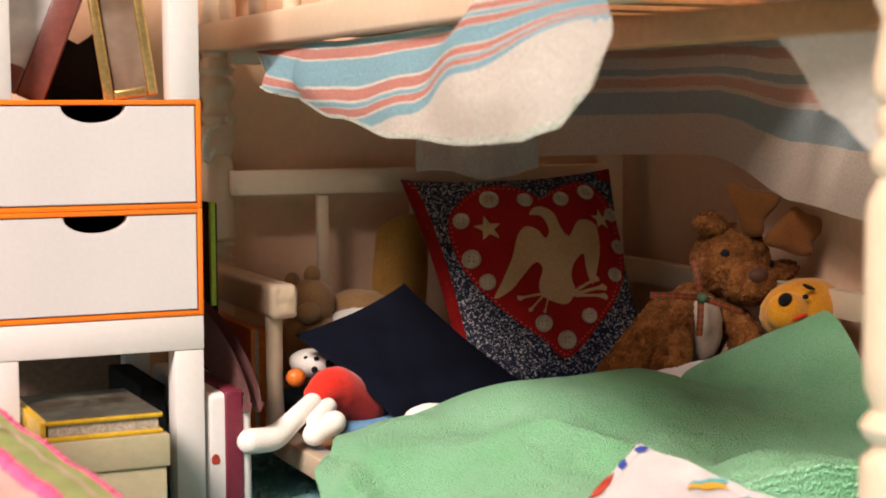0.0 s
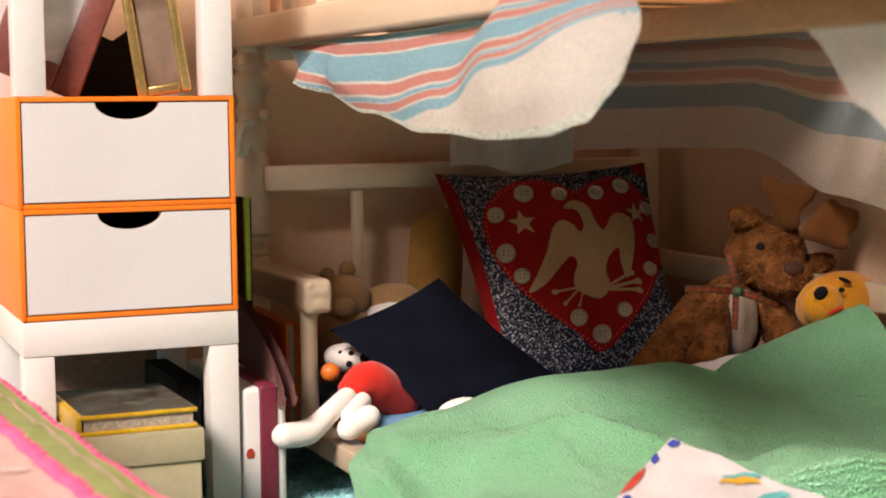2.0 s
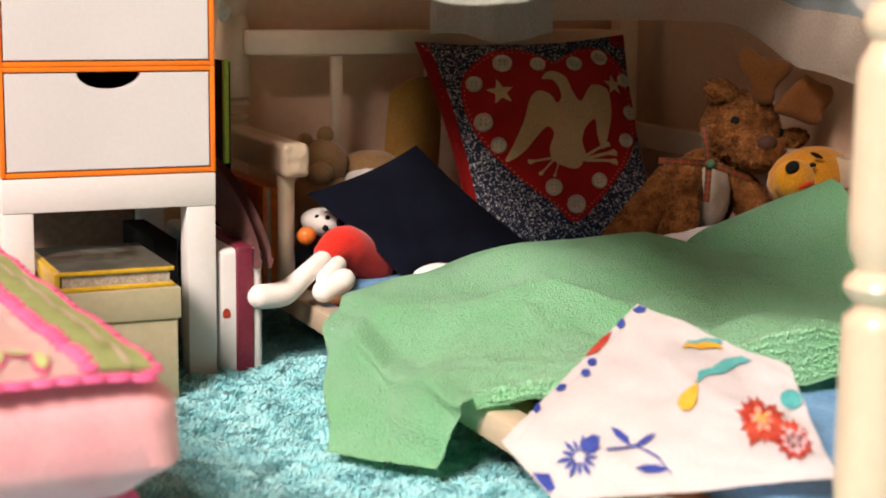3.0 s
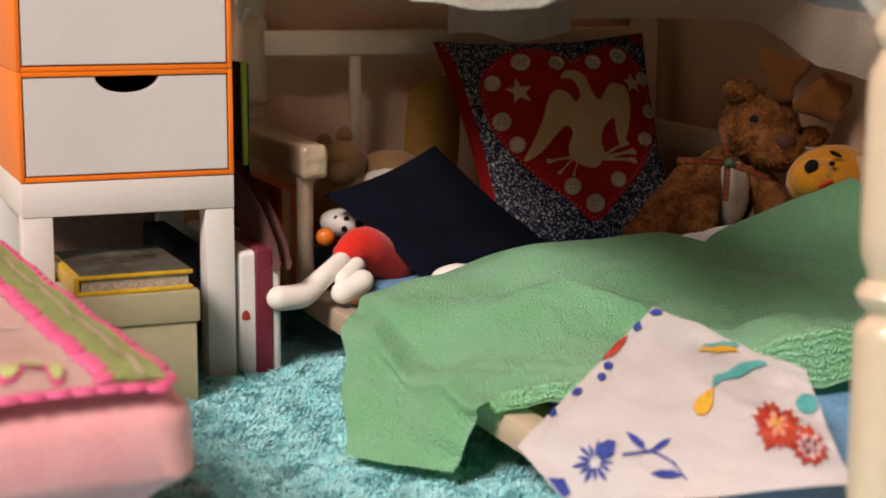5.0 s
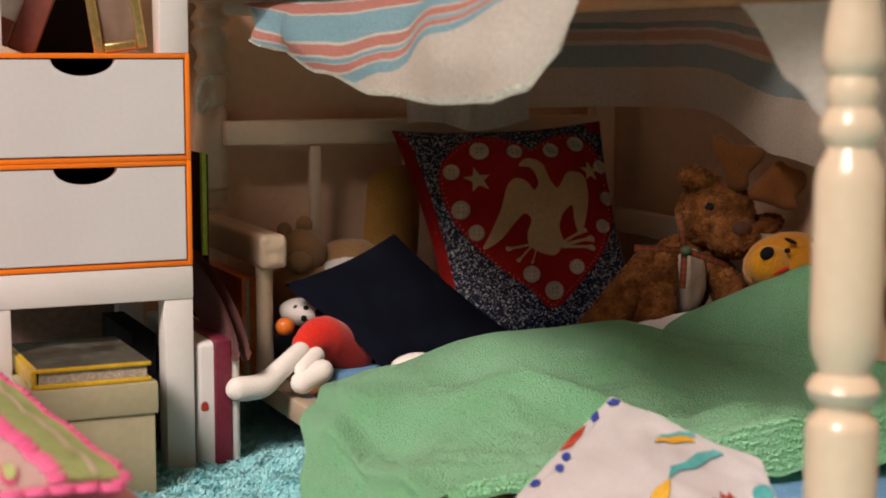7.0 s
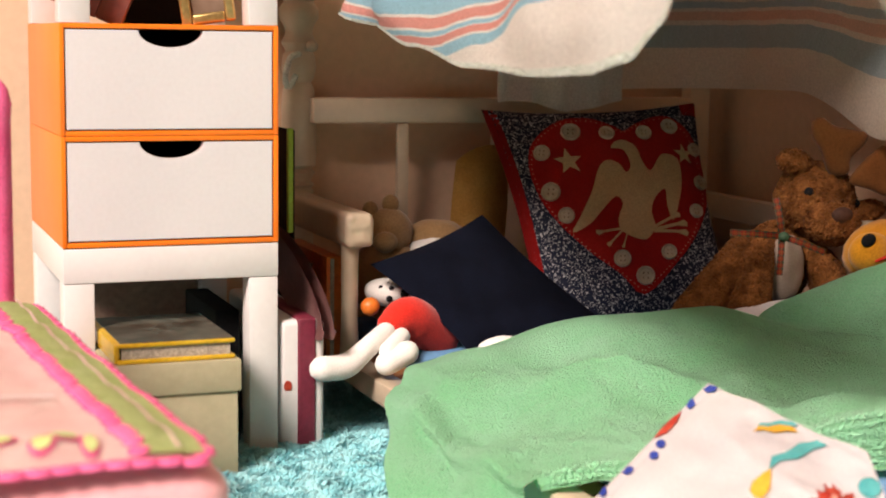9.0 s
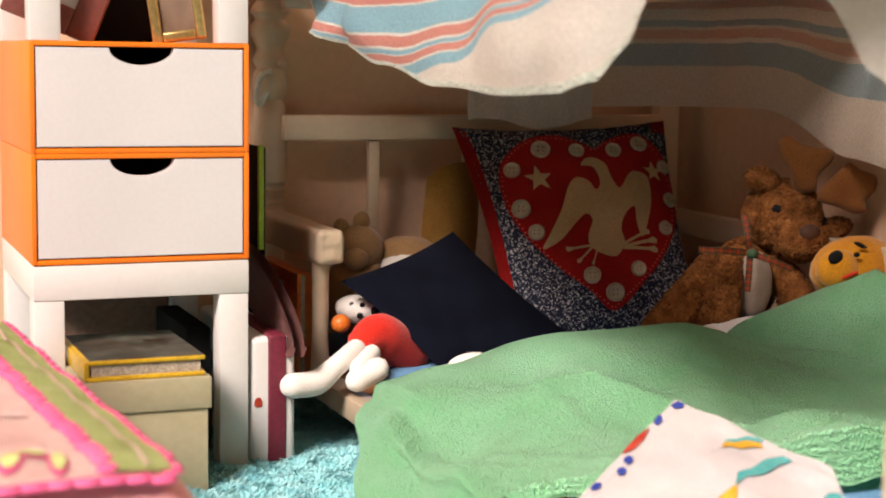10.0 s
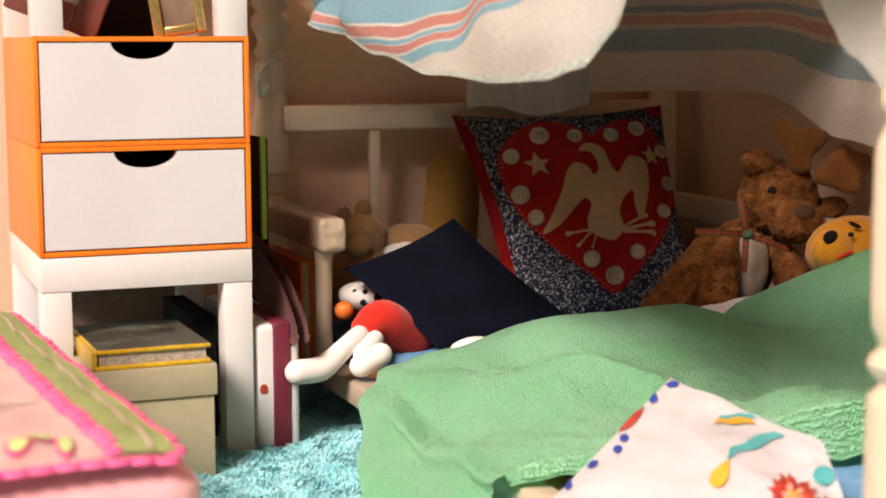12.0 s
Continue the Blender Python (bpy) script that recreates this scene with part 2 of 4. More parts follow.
SHEET_BACK = striped("striped_sheet_lining", [(0, CW_), (0.34, CB_), (0.52, CW_), (0.56, CP_), (0.63, CW_), (0.66, CB_), (0.71, CW_), (0.80, CP_), (0.86, W_), (0.93, CB_)])
for m_ in (SHEET_FRONT, SHEET_BACK):
    let_light_through(m_, 0.42)
SHEET_PLAIN = surface("off_white_sheet", (0.76, 0.75, 0.72), (0.82, 0.81, 0.78), 0.9, 40, 1000, 0.3)
let_light_through(SHEET_PLAIN, 0.4)

# ---- builders (plan in decimetres) ----
ORIGIN = {}


def thing(name, base, label, category, group="", kind=""):
    ob = new(name)
    ob.empty_display_size = 0.02
    ob.location = Vector(base) * D
    ORIGIN[ob] = Vector(base) * D
    return tagged(ob, label, category, group, kind)


def part(name, bm, material, parent=None, label="", smooth=True):
    """Links a bmesh, drawn in the plan's units, as one mesh object under a thing or a part."""
    base = ORIGIN[parent] if parent else Vector((0, 0, 0))
    for v in bm.verts:
        v.co = v.co * D - base
    bmesh.ops.recalc_face_normals(bm, faces=bm.faces)
    me = bpy.data.meshes.new(name)
    bm.to_mesh(me)
    bm.free()
    for mt in material if isinstance(material, (list, tuple)) else [material]:
        me.materials.append(mt)
    if smooth:
        me.shade_smooth()
        me.set_sharp_from_angle(angle=radians(42))
    ob = new(name, me)
    ob.parent = parent
    ORIGIN[ob] = base
    return tagged(ob, label)


def single(name, bm, material, label, category, group="", kind="", smooth=True):
    """A top-level thing of one mesh, its origin at its base."""
    xs = [v.co for v in bm.verts]
    base = Vector((sum(v.x for v in xs) / len(xs), sum(v.y for v in xs) / len(xs), min(v.z for v in xs)))
    for v in bm.verts:
        v.co -= base
    ob = part(name, bm, material, None, "", smooth)
    ob.location = base * D
    ORIGIN[ob] = base * D
    return tagged(ob, label, category, group, kind)


def box(x0, x1, y0, y1, z0, z1, bevel=0.01, seg=2, bm=None, turn=None):
    own = bmesh.new()
    bmesh.ops.create_cube(own, size=1)
    for v in own.verts:
        v.co = Vector(((x0 + x1) / 2 + v.co.x * (x1 - x0), (y0 + y1) / 2 + v.co.y * (y1 - y0), (z0 + z1) / 2 + v.co.z * (z1 - z0)))
    if bevel:
        bmesh.ops.bevel(own, geom=own.edges[:], offset=bevel, segments=seg, affect="EDGES", profile=0.5)
    if turn:
        own.transform(turn)
    return own if bm is None else join(bm, own)


def join(bm, other, slot=None):
    me = bpy.data.meshes.new("tmp")
    if slot is not None:
        for f in other.faces:
            f.material_index = slot
    other.to_mesh(me)
    other.free()
    bm.from_mesh(me)
    bpy.data.meshes.remove(me)
    return bm


def about(point, *angles):
    """A turn in degrees about a point."""
    return Matrix.Translation(point) @ pose(0, 0, 0, *angles) @ Matrix.Translation(-Vector(point))


def lathe(profile, x, y, n=20):
    bm = bmesh.new()
    rings = [[bm.verts.new((x + r * math.cos(2 * math.pi * k / n), y + r * math.sin(2 * math.pi * k / n), z)) for k in range(n)] for r, z in profile]
    for a, b in zip(rings, rings[1:]):
        for k in range(n):
            bm.faces.new((a[k], a[(k + 1) % n], b[(k + 1) % n], b[k]))
    bm.faces.new(rings[0][::-1])
    bm.faces.new(rings[-1])
    return bm


def tube(points, radii, n=14, steps=6):
    """A rounded limb through a few points."""
    bm = bmesh.new()
    pts = [Vector(p) for p in points]
    path, rad = [], []
    for i in range(len(pts) - 1):
        a, b, c, d = pts[max(i - 1, 0)], pts[i], pts[i + 1], pts[min(i + 2, len(pts) - 1)]
        for k in range(steps):
            t = k / steps
            path.append(0.5 * (2 * b + (c - a) * t + (2 * a - 5 * b + 4 * c - d) * t * t + (3 * b - a - 3 * c + d) * t ** 3))
            rad.append(radii[i] * (1 - t) + radii[i + 1] * t)
    path.append(pts[-1])
    rad.append(radii[-1])
    fwd, back = (path[-1] - path[-2]).normalized(), (path[0] - path[1]).normalized()
    head = [(path[0] + back * rad[0] * math.sin(a), rad[0] * math.cos(a)) for a in (1.35, 1.0, 0.5)]
    tail = [(path[-1] + fwd * rad[-1] * math.sin(a), rad[-1] * math.cos(a)) for a in (0.5, 1.0, 1.35)]
    allp = head + list(zip(path, rad)) + tail
    rings = []
    for i, (p, r) in enumerate(allp):
        d = (allp[min(i + 1, len(allp) - 1)][0] - allp[max(i - 1, 0)][0]).normalized()
        s = d.cross(Vector((0.13, 0.21, 0.97))).normalized()
        u = s.cross(d)
        rings.append([bm.verts.new(p + r * (math.cos(2 * math.pi * k / n) * s + math.sin(2 * math.pi * k / n) * u)) for k in range(n)])
    for a, b in zip(rings, rings[1:]):
        for k in range(n):
            bm.faces.new((a[k], a[(k + 1) % n], b[(k + 1) % n], b[k]))
    bm.faces.new(rings[0][::-1])
    bm.faces.new(rings[-1])
    return bm


def blob(c, r, turn=(0, 0, 0), lumps=0.0, freq=8.0, sub=4):
    bm = bmesh.new()
    bmesh.ops.create_icosphere(bm, subdivisions=sub, radius=1)
    m = pose(0, 0, 0, *turn)
    for v in bm.verts:
        k = 1 + lumps * noise.noise(v.co * freq + Vector(c) * 3)
        v.co = Vector(c) + m @ Vector((v.co.x * r[0] * k, v.co.y * r[1] * k, v.co.z * r[2] * k))
    return bm


def fuzz(bm, count, length, width, seed, slots=None):
    """Short curved tufts on the skin of a plush."""
    rng = random.Random(seed)
    faces = [f for f in bm.faces if slots is None or f.material_index in slots]
    areas = [f.calc_area() for f in faces]
    picks = rng.choices(faces, weights=areas, k=count)
    data = [(f.calc_center_median(), f.normal.copy(), f.calc_tangent_edge(), f.material_index, math.sqrt(f.calc_area())) for f in picks]
    for c, nrm, tan, slot, size in data:
        side = nrm.cross(tan).normalized()
        a = rng.uniform(0, 6.28)
        lean = (tan * math.cos(a) + side * math.sin(a)) * rng.uniform(0.3, 1.1)
        p = c + (tan * rng.uniform(-0.5, 0.5) + side * rng.uniform(-0.5, 0.5)) * size
        ln = length * rng.uniform(0.6, 1.3)
        s = lean.cross(nrm).normalized() * width
        mid, tip = p + (nrm * 0.7 + lean * 0.3) * ln * 0.6, p + (nrm * 0.55 + lean * 0.9) * ln
        vs = [bm.verts.new(q) for q in (p - s, p + s, mid + s * 0.8, mid - s * 0.8, tip)]
        for q in ((0, 1, 2, 3), (3, 2, 4)):
            fc = bm.faces.new([vs[k] for k in q])
            fc.material_index = slot


def sheet(fn, nu, nv, thick=0.02, uv=None):
    """A cloth from a surface fn(u, v), with some thickness."""
    bm = bmesh.new()
    lay = bm.loops.layers.uv.new("UVMap")
    grid = [[bm.verts.new(fn(i / nu, j / nv)) for j in range(nv + 1)] for i in range(nu + 1)]
    for i in range(nu):
        for j in range(nv):
            f = bm.faces.new((grid[i][j], grid[i + 1][j], grid[i + 1][j + 1], grid[i][j + 1]))
            for lp, (a, b) in zip(f.loops, ((i, j), (i + 1, j), (i + 1, j + 1), (i, j + 1))):
                lp[lay].uv = uv(a / nu, b / nv) if uv else (a / nu, b / nv)
    if thick:
        bmesh.ops.solidify(bm, geom=bm.faces[:], thickness=thick)
    return bm


def normal_at(fn, u, v, e=0.01):
    a = fn(min(u + e, 1), v) - fn(max(u - e, 0), v)
    b = fn(u, min(v + e, 1)) - fn(u, max(v - e, 0))
    return a.cross(b).normalized()


def patch(fn, outline, lift, toward, cut=0.05, thick=0.0):
    """A flat shape given by its outline in (u, v), laid on the surface fn."""
    bm = bmesh.new()
    f = bm.faces.new([bm.verts.new((u, v, 0)) for u, v in outline])
    bmesh.ops.triangulate(bm, faces=[f])
    for _ in range(5):
        long = [e for e in bm.edges if e.calc_length() > cut]
        if not long:
            break
        bmesh.ops.subdivide_edges(bm, edges=long, cuts=1)
        bmesh.ops.triangulate(bm, faces=bm.faces[:])
    place = {}
    for v in bm.verts:
        u, w = min(max(v.co.x, 0), 1), min(max(v.co.y, 0), 1)
        nrm = normal_at(fn, u, w)
        if nrm.dot(toward) < 0:
            nrm = -nrm
        place[v] = fn(u, w) + nrm * lift
    for v, p in place.items():
        v.co = p
    return bm


def smooth_step(a, b, x):
    t = min(max((x - a) / (b - a), 0.0), 1.0)
    return t * t * (3 - 2 * t)


def curve(stops, x):
    """A smooth line through (x, y) stops."""
    for (a, p), (b, q) in zip(stops, stops[1:]):
        if x <= b:
            return p + (q - p) * smooth_step(a, b, x)
    return stops[-1][1]


VIEW = Vector((-0.45, -0.87, 0.18))      # the open side of the bunk

# ---- room ----
XR, YB = 3.32, 1.76
XW, YS = -27.0, -35.0
single("ground", box(XW - 1, XR, YS - 1, YB, -0.3, -0.05, 0), CARPET, "turquoise shag carpet over the whole floor", "carpet", kind="structure")
single("wall_north", box(XW - 1, XR + 1, YB, YB + 1, -0.3, 23, 0), WALL, "plain cream painted wall behind the bed", "wall", kind="structure")
single("wall_east", box(XR, XR + 1, -26, YB, -0.3, 23, 0), WALL, "plain cream painted wall beside the bed", "wall", kind="structure")
single("wall_west", box(XW - 1, XW, YS, YB, -0.3, 23, 0), WALL_DARK, "plain unseen wall, dark brown to cut bounced light", "wall", kind="structure")
single("wall_south", box(XW - 1, XR + 1, YS - 1, YS, -0.3, 23, 0), WALL_DARK, "plain unseen wall, dark brown to cut bounced light", "wall", kind="structure")
roof = box(XW - 1, XW, YS - 1, YB + 1, 23, 24, 0)
for x0, x1, y0, y1 in ((-13.9, XR + 1, YS - 1, YB + 1), (XW, -25.1, YS - 1, YB + 1), (-25.1, -13.9, -11.4, YB + 1), (-25.1, -13.9, YS - 1, -22.6)):
    join(roof, box(x0, x1, y0, y1, 23, 24, 0))
single("ceiling", roof, CEIL, "unseen ceiling with a skylight opening, dark brown to cut bounce", "ceiling", kind="structure")
# unseen skylight added around the lamp
skylight = thing("added_skylight", (-19.5, -17.0, 23), "white framed skylight out of view, added round the key lamp", "window", kind="structure")
for x0, x1, y0, y1 in ((-25.1, -24.7, -22.6, -11.4), (-14.3, -13.9, -22.6, -11.4), (-24.7, -14.3, -22.6, -22.2), (-24.7, -14.3, -11.8, -11.4)):
    part("window_frame", box(x0, x1, y0, y1, 23.1, 23.7, 0.05), WHITE, skylight)


def carpet_pile():
    rng = random.Random(3)
    me = bpy.data.meshes.new("carpet_pile")
    vs, fs = [], []
    for _ in range(240000):
        x, y = rng.uniform(-1.1, 1.3), rng.uniform(-3.0, 1.7)
        clump, swirl = noise.noise(Vector((x * 11, y * 11, 0))), noise.noise(Vector((x * 7, y * 7, 9)))
        a = rng.gauss(swirl * 5, 0.9)
        h = rng.uniform(0.028, 0.05) * (1 + 0.5 * clump)
        reach = rng.uniform(0.01, 0.045)
        lx, ly = math.cos(a) * reach, math.sin(a) * reach
        b = rng.uniform(0, 6.28)
        sx, sy = math.cos(b) * 0.0045, math.sin(b) * 0.0045
        k = len(vs)
        for px, py, pz, w in ((x, y, -0.06, 1), (x + lx * 0.4, y + ly * 0.4, -0.06 + h * 0.75, 1), (x + lx, y + ly, -0.06 + h, 0.5)):
            vs += [(px - sx * w, py - sy * w, pz), (px + sx * w, py + sy * w, pz)]
        fs += [(k, k + 1, k + 3, k + 2), (k + 2, k + 3, k + 5, k + 4)]
    me.from_pydata([(x * D, y * D, z * D) for x, y, z in vs], [], fs)
    me.materials.append(TUFT)
    me.shade_smooth()
    return tagged(new("carpet_pile", me), "loose turquoise shag pile of the carpet", "carpet pile", kind="stuff")


carpet_pile()

# ---- bunk bed ----
BX, BY = 0.5, 1.6            # outer face of the long rail, line of the head end
bed = thing("bunk_bed", (1.8, -1.3, 0), "cream painted doll bunk bed with turned posts", "bunk bed")


def turned_post(x, y, turning):
    """A post turned on the lathe: (radius, height) steps between its square-cut ends."""
    return lathe([(0.085, -0.05), (0.085, turning[0][1] - 0.08)] + turning + [(0.08, turning[-1][1] + 0.05), (0.08, 3.2), (0.06, 3.24)], x, y, 28)


HEAD_TURNING = [(0.075, 0.967), (0.088, 0.986), (0.072, 1.015), (0.09, 1.037), (0.072, 1.062), (0.09, 1.081), (0.07, 1.1), (0.08, 1.125), (0.095, 1.152), (0.075, 1.175), (0.1, 1.196), (0.1, 1.338), (0.1, 1.527), (0.09, 1.631), (0.07, 1.669), (0.085, 1.688), (0.1, 1.753), (0.09, 1.825), (0.075, 1.847), (0.1, 1.894), (0.075, 1.95), (0.085, 1.988), (0.112, 2.034), (0.112, 2.09), (0.085, 2.124), (0.09, 2.142), (0.112, 2.168), (0.1, 2.202), (0.075, 2.23), (0.085, 2.258)]
NEAR_TURNING = [(0.092, 0.6), (0.094, 1.02), (0.090, 1.045), (0.066, 1.066), (0.064, 1.084), (0.084, 1.10), (0.096, 1.128), (0.084, 1.152), (0.064, 1.168), (0.070, 1.19), (0.086, 1.225), (0.091, 1.30), (0.090, 1.66), (0.084, 1.70), (0.070, 1.724), (0.060, 1.75), (0.075, 1.772), (0.083, 1.798), (0.074, 1.825), (0.060, 1.85), (0.066, 1.874), (0.070, 1.896), (0.062, 1.916), (0.060, 1.93), (0.076, 1.952), (0.080, 1.98), (0.076, 2.03), (0.066, 2.09), (0.060, 2.14)]
part("post", turned_post(BX + 0.06, BY + 0.05, HEAD_TURNING), CREAM, bed)
part("post", turned_post(BX + 0.12, -4.14, NEAR_TURNING), CREAM, bed)
part("post", box(3.04, 3.18, 1.5, 1.62, -0.05, 3.0), CREAM, bed)
part("post", turned_post(3.11, -4.16, NEAR_TURNING), CREAM, bed)
part("post_knob", blob((BX + 0.11, BY - 0.05, 1.875), (0.034, 0.034, 0.034), sub=3), CREAM, bed)
part("slat_ledge", box(0.66, 0.75, -4.05, -2.4, 2.125, 2.225, 0.008), WOOD, bed, "bare orange-brown wooden ledge")
single("hanging_strap", tube([(0.518, 1.5, 1.831), (0.472, 1.5, 1.812), (0.447, 1.5, 1.743), (0.443, 1.5, 1.672), (0.465, 1.5, 1.647), (0.496, 1.5, 1.704)], [0.018] * 6, 10, 4), PALE, "cream cord loop hanging on the bed post", "cord")
part("side_rail", box(BX, BX + 0.13, -4.1, BY, 0.146, 0.262, 0.012), CREAM, bed)
part("side_rail", box(3.05, 3.15, -4.1, 1.5, 0.146, 0.262, 0.012), CREAM, bed)
part("back_rail", box(3.06, 3.14, -4.1, 1.5, 0.865, 1.01, 0.012), CREAM, bed)
part("upper_rail", box(BX - 0.03, BX + 0.10, -4.1, BY + 0.18, 2.257, 2.423, 0.02, 3), CREAM, bed)
part("upper_rail", box(3.05, 3.15, -4.1, 1.5, 2.257, 2.423, 0.015), CREAM, bed)
part("head_rail", box(0.6, 3.05, BY - 0.12, BY - 0.03, 1.44, 1.585, 0.012), CREAM, bed)
part("head_rail", box(0.6, 3.05, BY - 0.12, BY - 0.03, 0.36, 0.5, 0.012), CREAM, bed)
part("head_rail", box(0.6, 3.05, BY - 0.12, BY - 0.03, 2.19, 2.33, 0.012), CREAM, bed)
for x in (1.15, 1.75, 2.35):
    part("head_slat", box(x - 0.035, x + 0.035, BY - 0.1, BY - 0.05, 0.5, 1.44, 0.012), CREAM, bed)
part("foot_rail", box(0.6, 3.05, -4.2, -4.1, 0.146, 0.262, 0.012), CREAM, bed)


def carved_arm():
    bm = box(BX - 0.03, BX + 0.125, 0.43, BY, 0.86, 1.04, 0.036, 5)
    bmesh.ops.subdivide_edges(bm, edges=[e for e in bm.edges if e.calc_length() > 0.05 and max(v.co.y for v in e.verts) < 0.48], cuts=8, use_grid_fill=True)
    for v in bm.verts:
        if v.co.y < 0.47:
            v.co.y += 0.016 * max(noise.noise(v.co * 26), 0) + 0.01 * noise.noise(v.co * 9)
            v.co.z += 0.008 * noise.noise(v.co * 8 + Vector((3, 0, 0)))
    return bm


part("arm", carved_arm(), CREAM, bed)
part("arm_support", lathe([(0.05, 0.24), (0.05, 0.3), (0.043, 0.5), (0.045, 0.8), (0.05, 0.9)], BX + 0.03, 0.56), CREAM, bed)
for k in range(9):
    part("guard_spindle", lathe([(0.045, 2.4), (0.05, 2.5), (0.035, 2.6), (0.05, 2.75), (0.045, 2.85)], BX + 0.04, 1.35 - 0.55 * k, 14), CREAM, bed)
part("guard_rail", box(BX, BX + 0.08, -4.1, BY, 2.84, 2.90, 0.02), CREAM, bed)
# added to shape light: board shades the head end, slat gaps light the towel
part("shade_board", box(0.58, 3.04, -0.95, 1.5, 2.35, 2.4, 0.005), WOOD, bed, "bare brown wooden board added to shade the head end")
for k in range(7):
    part("light_gap_slat", box(0.62, 3.04, -1.28 - 0.44 * k, -1.12 - 0.44 * k, 2.35, 2.39, 0.005), WOOD, bed, "bare brown wooden slat, gapped to let light onto the towel")
part("bed_beam", box(1.86, 1.94, -4.1, 1.45, 2.21, 2.345, 0.005), WOOD, bed, "bare brown wooden beam")
part("lower_board", box(0.63, 3.04, -4.1, 1.47, 0.16, 0.21, 0.005), WOOD, bed)
single("mattress", box(0.78, 3.02, -4.0, 1.42, 0.21, 0.335, 0.06, 3), BLUEC, "thin blue cotton doll mattress on the lower bunk", "mattress")

# ---- drawers on a small table ----
DW, DD = 1.0, 1.2


def small_table(z0, z1, name, label):
    t = thing(name, (-0.5, 0.6, z0), label, "side table")
    part("tabletop", box(-DW, 0.0, 0.0, DD, z1 - 0.16, z1, 0.006), WHITE, t)
    for x in (-DW, -0.142):
        for y in (0.002, DD - 0.142):
            part("leg", box(x + 0.002, x + 0.14, y, y + 0.138, z0, z1 - 0.162, 0.005), WHITE, t)
    return t


low = small_table(-0.04, 0.963, "side_table", "small white square table standing on the carpet")
# panel added under the table; the wall's shade is put into its brown
part("shade_back", box(-DW + 0.14, -0.142, DD - 0.06, DD - 0.045, -0.02, 0.80, 0), SHADE_BROWN, low, "added brown panel standing in for the shaded wall")


def drawer_unit(z0):
    u = thing("drawer_unit", (-0.5, 0.6, z0), "orange box with one white drawer and a half-round finger notch", "drawer unit", "stacked drawers")
    h, w = 0.503, 0.022
    z1 = z0 + h
    part("side_panel", box(-DW, -DW + w, -0.004, DD, z0, z1, 0.004), ORANGE, u)
    part("side_panel", box(-w, 0, -0.004, DD, z0, z1, 0.004), ORANGE, u)
    part("base_panel", box(-DW + w, -w, -0.003, DD, z0, z0 + w, 0.003), ORANGE, u)
    part("top_panel", box(-DW + w, -w, -0.003, DD, z1 - w, z1, 0.003), ORANGE, u)
    # dark colour stands in for the shade behind the finger notch
    part("shade_back", box(-DW + w, -w, DD - 0.02, DD, z0 + w, z1 - w, 0), DARK, u)
    bm = bmesh.new()
    a, b, c, d = -DW + w + 0.006, -w - 0.006, z0 + w + 0.006, z1 - w - 0.006
    cx, r = -0.5, 0.147
    out = [(a, c), (b, c), (b, d), (cx + r, d)] + [(cx + r * math.cos(t), d - 0.076 * math.sin(t)) for t in np.linspace(0.12, math.pi - 0.12, 17)] + [(cx - r, d), (a, d)]
    f = bm.faces.new([bm.verts.new((x, 0.0, z)) for x, z in out])
    ext = bmesh.ops.extrude_face_region(bm, geom=[f])
    for v in ext["geom"]:
        if isinstance(v, bmesh.types.BMVert):
            v.co.y += 0.05
    bmesh.ops.bevel(bm, geom=[e for e in bm.edges if all(v.co.y < 0.01 for v in e.verts)], offset=0.004, segments=2, affect="EDGES")
    part("drawer_front", bm, DRAWER_WHITE, u, "satin white drawer front")
    # same shade colour on the drawer's inside
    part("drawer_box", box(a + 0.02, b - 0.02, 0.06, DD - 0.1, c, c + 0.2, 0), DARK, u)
    return u


drawer_unit(0.967)
drawer_unit(1.472)
stand = small_table(1.976, 3.1, "display_stand", "white open stand on top of the drawers")


def photo_frame(label, mat, w, h, t, border, m, rim, glass):
    """A frame in its own axes, standing on z = 0, then set by m."""
    f = thing("photo_frame", m.translation, label, "photo frame")
    fr = bmesh.new()
    for x0, x1, z0, z1 in ((-w / 2, -w / 2 + border, 0, h), (w / 2 - border, w / 2, 0, h), (-w / 2 + border, w / 2 - border, 0, border), (-w / 2 + border, w / 2 - border, h - border, h)):
        join(fr, box(x0, x1, 0, t, z0, z1, rim, 3))
    fr.transform(m)
    part("frame", fr, mat, f)
    ph = box(-w / 2 + border * 0.8, w / 2 - border * 0.8, t * 0.3, t * 0.6, border * 0.8, h - border * 0.8, 0)
    ph.transform(m)
    part("picture", ph, glass, f)


photo_frame("reddish brown wooden photo frame leaning on the drawers", MAPLE, 0.44, 0.66, 0.07, 0.125, Matrix.Translation((-0.90, 0.20, 2.04)) @ pose(0, 0, 0, 0, 22, 0) @ pose(0, 0, 0, 0, 0, -14), 0.01, PHOTO)
photo_frame("antique gold photo frame with rounded edges", BRASS, 0.25, 0.62, 0.09, 0.048, Matrix.Translation((-0.30, 0.10, 1.985)) @ pose(0, 0, 0, -4, -7.5, 0) @ pose(0, 0, 0, 0, 0, -12), 0.012, PHOTO_DARK)
stand_card = bmesh.new()
fc = stand_card.faces.new([stand_card.verts.new((x, 0.5, z)) for x, z in ((-0.66, 1.976), (-0.32, 1.976), (-0.35, 2.32), (-0.40, 2.28), (-0.455, 2.245), (-0.51, 2.27), (-0.57, 2.31))])
for v in bmesh.ops.extrude_face_region(stand_card, geom=[fc])["geom"]:
    if isinstance(v, bmesh.types.BMVert):
        v.co.y += 0.08
single("bookend", stand_card, BLACK, "black upright bookend with a notched top", "bookend", smooth=False)

